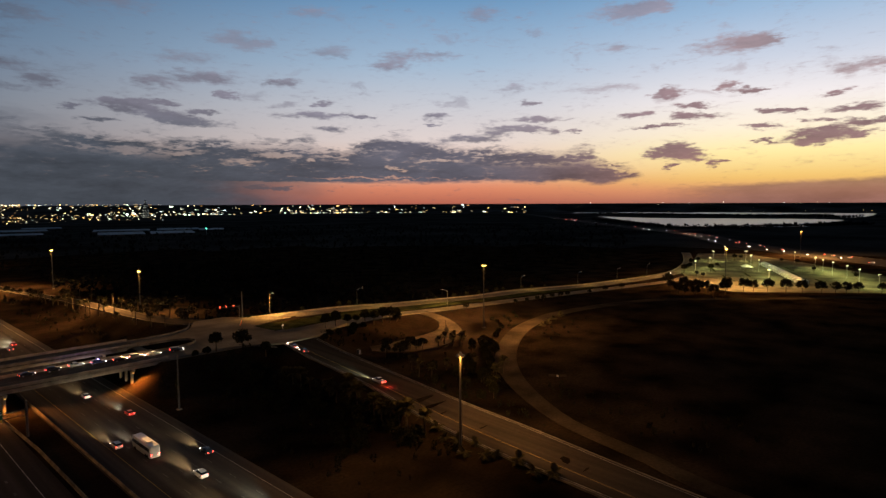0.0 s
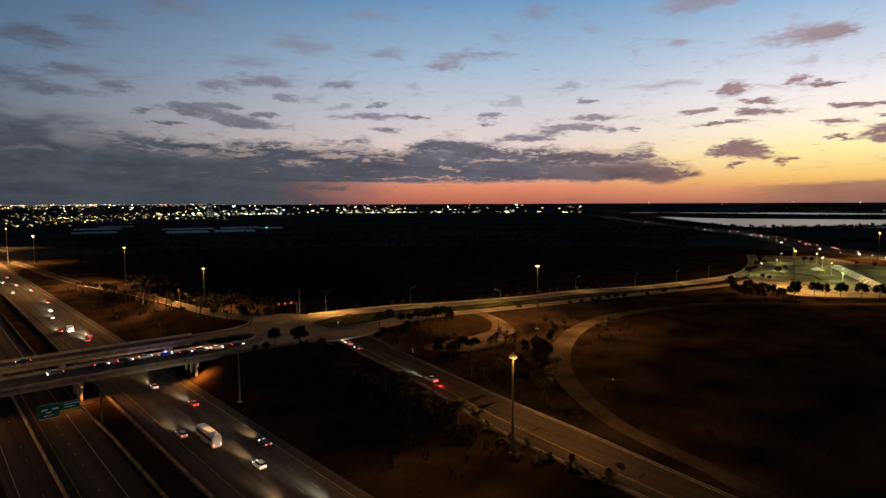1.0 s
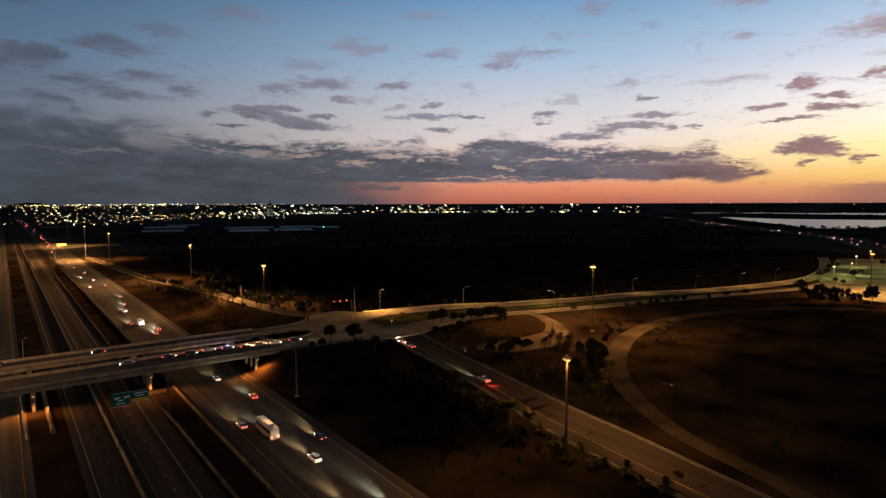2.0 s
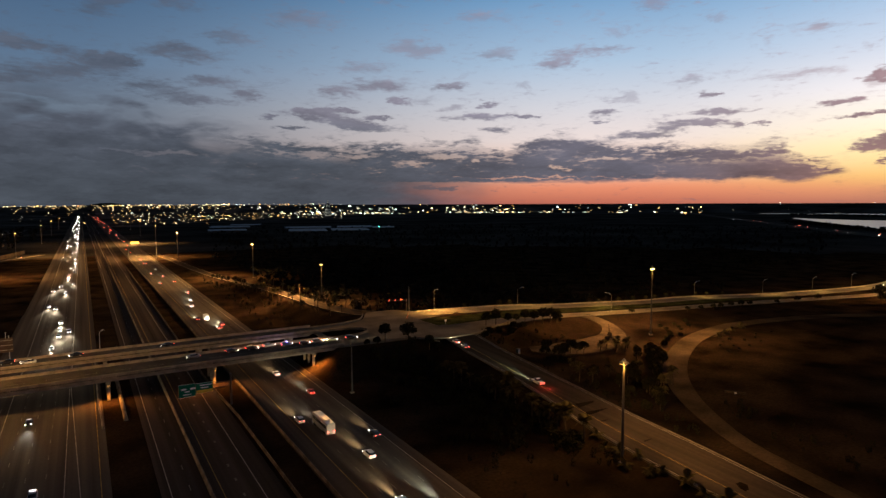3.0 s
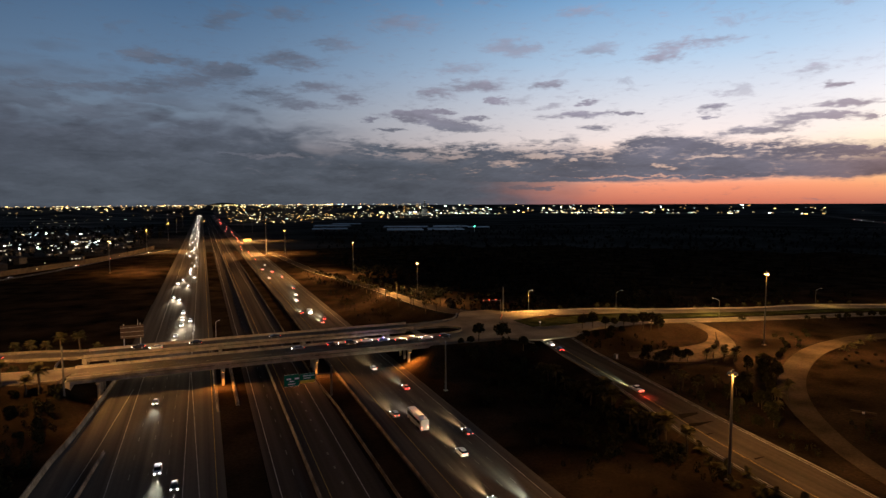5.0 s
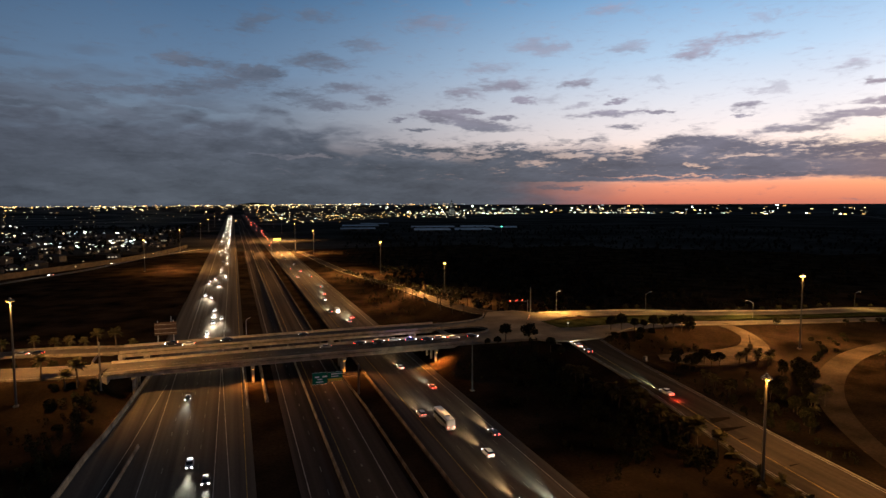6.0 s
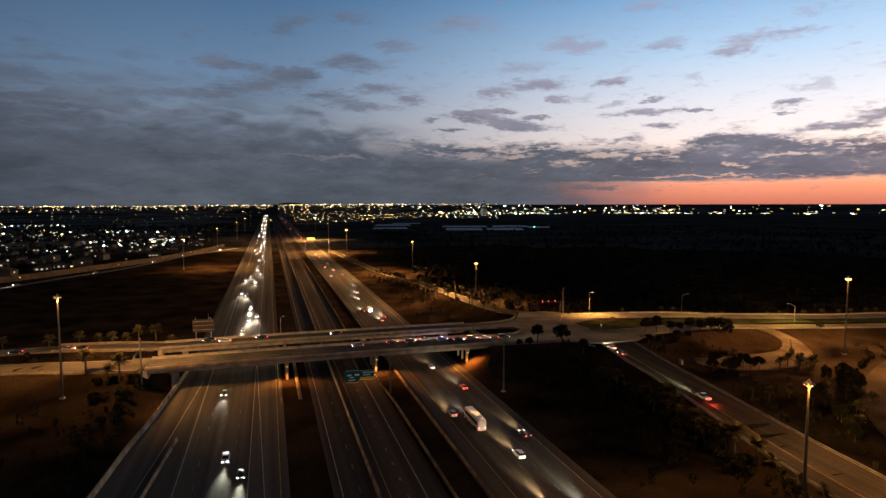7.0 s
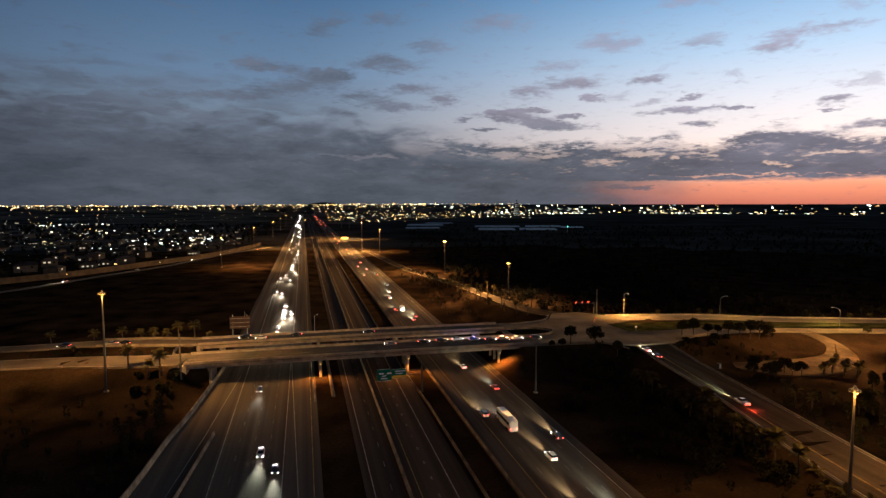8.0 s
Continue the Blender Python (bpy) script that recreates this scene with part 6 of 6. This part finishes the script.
rng = random.Random(9)
made = 0
while made < 150:
    x, y = rng.uniform(-700, -110), rng.uniform(590, 1500)
    edge = np.interp(y, wall_line[:, 1], wall_line[:, 0], right=-66)
    if x > edge - 22 or near_road(x, y):
        continue
    house(x, y, rng.choice((0, 90, 20, -20)) + rng.uniform(-6, 6), rng.randrange(8))
    made += 1


def hall(name, x, y, sx, sy, h, turn, mat, label):
    b = thing(name, pose(x, y, 0, 0, 0, turn), label, "building")
    bm = bmesh.new()
    box(bm, 0, 0, h / 2, sx, sy, h)
    w = part("wall", bm, M_STUCCO, b)
    bm = bmesh.new()
    n = max(1, int(sy / 30))
    for k in range(n):
        y0 = -sy / 2 + sy * k / n
        pts = [(-sx / 2, y0, h), (sx / 2, y0, h), (sx / 2, y0 + sy / n / 2, h + 1.6), (-sx / 2, y0 + sy / n / 2, h + 1.6), (sx / 2, y0 + sy / n, h), (-sx / 2, y0 + sy / n, h)]
        v = [bm.verts.new(p) for p in pts]
        for f in ((0, 1, 2, 3), (3, 2, 4, 5), (0, 3, 5), (1, 4, 2)):
            bm.faces.new([v[i] for i in f])
    part("roof", bm, mat, b, "pale sheet roof")
    for k in range(4):
        bm = bmesh.new()
        box(bm, -sx / 2 + sx * (k + .5) / 4, -sy / 2 - .06, h * .5, 6, .1, 2)
        part("window", bm, M_GLASS, w)
    return b


for x, y, sx, sy, turn in ((462, 1365, 88, 180, -17), (560, 1340, 88, 180, -20), (520, 1530, 120, 120, -19), (642, 1500, 96, 150, -22), (690, 1420, 60, 120, -25)):
    hall("greenhouse_hall", x, y, sx, sy * .62, 3, turn, M_METAL_ROOF, "long low greenhouse with a pale ridged roof")
for x, y, sx, sy, turn in ((300, 1480, 110, 150, -10), (350, 1690, 130, 200, -11), (425, 1830, 110, 120, -12)):
    hall("greenhouse_hall", x, y, sx * .8, sy * .5, 3, turn, M_METAL_ROOF, "low greenhouse with a pale ridged roof")
hall("warehouse", -330, 1030, 90, 40, 7, 4, M_TAR_ROOF, "dark flat-roofed warehouse among the trees")
hall("warehouse", -560, 1260, 110, 50, 7, -6, M_TAR_ROOF, "dark flat-roofed warehouse among the trees")

# a far tower with lit floors
M_TOWER_LIT = glowing_many("lit_tower_floors", [(.7, .9, .8), (.9, .9, .75), (.6, .75, .8)], 4)
tw = thing("far_tower", pose(1120, 2973, 0, 0, 0, -20), "far stepped tower with lit floors on the skyline", "tower")
for i, (w, z0, z1) in enumerate(((30, 0, 46), (20, 46, 68), (6, 68, 86))):
    bm = bmesh.new()
    box(bm, 0, 0, (z0 + z1) / 2, w, w * .7, z1 - z0)
    blk = part("block", bm, M_TOWER, tw)
    for f in range(int((z1 - z0) / 8)):
        bm = bmesh.new()
        for c in range(3):
            box(bm, -w / 3 + c * w / 3 + (f % 2) * 2, -w * .35 - .1, z0 + 5 + f * 8, w / 5, .2, 2.4)
        part("window_row", bm, M_TOWER_LIT, blk)

# a dark low hill on the southern skyline
bm = bmesh.new()
n = 24
rows = []
for j in range(5):
    rows.append([bm.verts.new((10 + 310 * i / n, 4880 + j * 18, (58 + 20 * math.sin(math.pi * i / n) ** 1.3) * math.sin(math.pi * (j + .02) / 4.4) + 1)) for i in range(n + 1)])
for a, b in zip(rows[:-1], rows[1:]):
    for i in range(n):
        bm.faces.new((a[i], a[i + 1], b[i + 1], b[i]))
whole("backdrop_hill", bm, M_SCRUB, "low dark hill on the far skyline", "hill", "structure")


# lights of the far town: countless small lit lamps and windows
def lights(name, places, mat, label):
    verts, faces = [], []
    for x, y, z, w, h in places:
        d = math.hypot(x, y)
        rx, ry = y / d * w / 2, -x / d * w / 2
        k = len(verts)
        ax, ay = x / d * w * .4, y / d * w * .4
        verts += [(x - rx, y - ry, z), (x + rx, y + ry, z), (x + rx, y + ry, z + h), (x - rx, y - ry, z + h), (x + ax, y + ay, z + h / 2)]
        faces += [(k, k + 1, k + 2, k + 3), (k + 1, k, k + 4), (k + 2, k + 1, k + 4), (k + 3, k + 2, k + 4), (k, k + 3, k + 4)]
    me = bpy.data.meshes.new(name)
    me.from_pydata(verts, [], faces)
    me.materials.append(mat)
    return tagged(new(name, me), label, "town lights", kind="stuff")


rng = random.Random(31)


def town(n, az0, az1, d0, d1, power, size, z0=2, z1=9, streets=None):
    out = []
    while len(out) < n:
        a, d = radians(rng.uniform(az0, az1)), d0 + (d1 - d0) * rng.random() ** power
        if streets:
            d = rng.choice(streets) * rng.uniform(.99, 1.01)
        x, y = d * math.sin(a), d * math.cos(a)
        if (-45 < x < 120 and y < 4000) or near_road(x, y) or (d < 2600 and math.sin(x / 70) + math.sin(y / 95 + x / 150) < rng.uniform(-1.2, 1.0)):
            continue
        s = size * d / 1031 * rng.uniform(.38, .85)
        zz = land(x, y) if d > 4190 else 0
        out.append((x, y, zz + rng.uniform(z0, z1), s * (rng.uniform(1.0, 3.2) if d < 2400 else rng.uniform(1.2, 3)), s * .68))
    return out


FAR_STREETS = (3450, 3900, 4300, 4600, 4750, 4820, 4850)
SKYLINE_STREETS = (3950, 4080, 4200, 4300, 4380, 4450, 4520, 4650)


def cluster(x, y, n, spread, size):
    """A yard, shop or street corner with its lamps."""
    out = []
    for _ in range(n):
        px, py = x + rng.gauss(0, spread), y + rng.gauss(0, spread * 1.6)
        w = size * rng.uniform(.5, 1.3)
        out.append((px, py, rng.uniform(3, 8), w * rng.uniform(1, 2.6), w * .7))
    return out


warm = town(760, -40, 12, 4300, 4860, .38, 1.15, 1, 4) + town(90, -40, 8, 2600, 4400, .6, .5) + town(110, -40, 4, 900, 3000, 1, .55)
warm += town(260, 1, 22, 2600, 4850, .5, 1.25, 2, 6, FAR_STREETS + (2700, 3050, 3250)) + town(85, 14, 56, 3900, 4700, .45, 1.9, 1, 5, SKYLINE_STREETS) + town(22, 18.5, 27, 3900, 4700, .45, 1.9, 1, 5, SKYLINE_STREETS) + town(34, 32, 39, 3900, 4700, .45, 1.9, 1, 5, SKYLINE_STREETS) + town(30, 56, 84, 3900, 4800, .5, .55)
for x, y, n in ((-182, 618, 5), (-500, 1500, 12), (-900, 2100, 14), (240, 2050, 16), (420, 2500, 16), (150, 2400, 18)):
    warm += cluster(x, y, n, 26 if y < 1000 else 60, .9 if y < 1000 else 1.8)
lights("town_lights_warm", warm, M_CITY_WARM, "countless warm street lights of the far town")
pale = town(130, -42, -6, 620, 1500, 1, .7) + town(170, -42, -4, 680, 3600, .9, .5) + town(90, 2, 22, 2400, 4800, .6, 1.25, 2, 6, FAR_STREETS + (2500, 2900))
pale += town(95, 14, 56, 3900, 4700, .45, 1.9, 1, 5, SKYLINE_STREETS) + town(30, 18.5, 27, 3900, 4700, .45, 1.9, 1, 5, SKYLINE_STREETS) + town(36, 32, 39, 3900, 4700, .45, 1.9, 1, 5, SKYLINE_STREETS) + town(26, 60, 84, 3900, 4800, .5, .6)
for x, y, n in ((-648, 1849, 16), (-590, 1850, 14), (-379, 1012, 8), (-272, 891, 6), (-258, 1036, 9), (-192, 964, 10), (-171, 1077, 14), (-150, 990, 8), (-136, 889, 3), (-420, 1300, 10), (-320, 1420, 12)):
    pale += cluster(x, y, n, 16 if y < 1200 else 34, 1.5 if y < 1200 else 2.0)
# lit yards in rows under the skyline
pale += [(1110 + 22 * k, 3330 - 8 * k, 6, rng.uniform(6, 14), 2.6) for k in range(26) if k % 5 != 3] + [(2150 + 26 * k, 3250 - 24 * k, 6, rng.uniform(6, 13), 2.6) for k in range(24) if k % 4 != 2]
lights("town_lights_pale", pale, M_CITY_COOL, "countless pale lamps and lit windows of the far town")

# floodlight in the suburb
fl = thing("floodlight", pose(-205, 845, 0), "dazzling white floodlight on a post in the suburb", "floodlight")
bm = bmesh.new()
rod(bm, (0, 0, 0), (0, 0, 12), .25, .18, 8)
part("post", bm, M_STEEL, fl)
bm = bmesh.new()
box(bm, 0, -.3, 12.4, 2.2, .8, 1.4, .1)
part("lamp_glass", bm, glowing("lit_floodlight_glass", (.85, 1, .92), 6), fl)

# ---- small things near the intersection ----
for x, y in ((138.5, 258), (141, 262), (136.5, 255)):
    c = thing("traffic_cone", pose(x, y, 7.56), "orange traffic cone on the pale intersection", "traffic cone", "traffic cones")
    bm = bmesh.new()
    box(bm, 0, 0, .04, .5, .5, .08, .02)
    part("base", bm, M_TYRE, c)
    bm = bmesh.new()
    rod(bm, (0, 0, .08), (0, 0, 1.0), .24, .05, 10)
    part("cone", bm, M_CONE, c)
    bm = bmesh.new()
    rod(bm, (0, 0, .5), (0, 0, .68), .16, .13, 10)
    part("band", bm, M_SIGN_WHITE, c)
ub = thing("utility_box", pose(152.3, 186.7, land(152.3, 186.7) - .05, 0, 0, 20), "pale metal utility box on the grass bank", "utility box")
bm = bmesh.new()
box(bm, 0, 0, .95, 1.6, 1.1, 1.9, .06)
part("cabinet", bm, M_POLE, ub)
bm = bmesh.new()
box(bm, 0, -.57, .95, 1.2, .05, 1.5, .01)
part("door", bm, M_STEEL, ub)
bm = bmesh.new()
box(bm, 0, 0, .02, 2.2, 1.7, .2, .03)
part("slab", bm, M_CONCRETE, ub)
cv = thing("culvert_headwall", pose(187.5, 113, 0, 0, 0, -55), "low pale concrete culvert headwall in the dark field", "culvert")
bm = bmesh.new()
box(bm, 0, 0, .3, 6.5, .6, .7, .06)
part("wall", bm, M_RAMP, cv)
bm = bmesh.new()
rod(bm, (0, -.4, .2), (0, .1, .2), .4, .4, 12)
part("pipe", bm, M_STEEL, cv)
mk = thing("median_marker", pose(146, 233.5, land(146, 233.5) + .9), "small lit green marker on the median nose", "marker")
bm = bmesh.new()
rod(bm, (0, 0, -.9), (0, 0, 1.0), .06, .06, 6)
part("post", bm, M_STEEL, mk)
bm = bmesh.new()
box(bm, 0, 0, 1.2, .9, .12, .7, .03)
part("plate", bm, M_SIGN_WHITE, mk)
tent = thing("canopy_tent", pose(610, 160, .09, 0, 0, 30), "white canopy tent standing in the parking lot", "tent")
for x in (-5, 5):
    for y in (-4, 4):
        bm = bmesh.new()
        rod(bm, (x, y, 0), (x, y, 3), .08, .08, 6)
        part("leg", bm, M_STEEL, tent)
bm = bmesh.new()
v = [bm.verts.new(p) for p in ((-5.4, -4.4, 3), (5.4, -4.4, 3), (5.4, 4.4, 3), (-5.4, 4.4, 3), (-2.2, 0, 5.4), (2.2, 0, 5.4))]
for f in ((0, 1, 5, 4), (1, 2, 5), (2, 3, 4, 5), (3, 0, 4)):
    bm.faces.new([v[i] for i in f])
part("canopy", bm, M_CANVAS, tent)
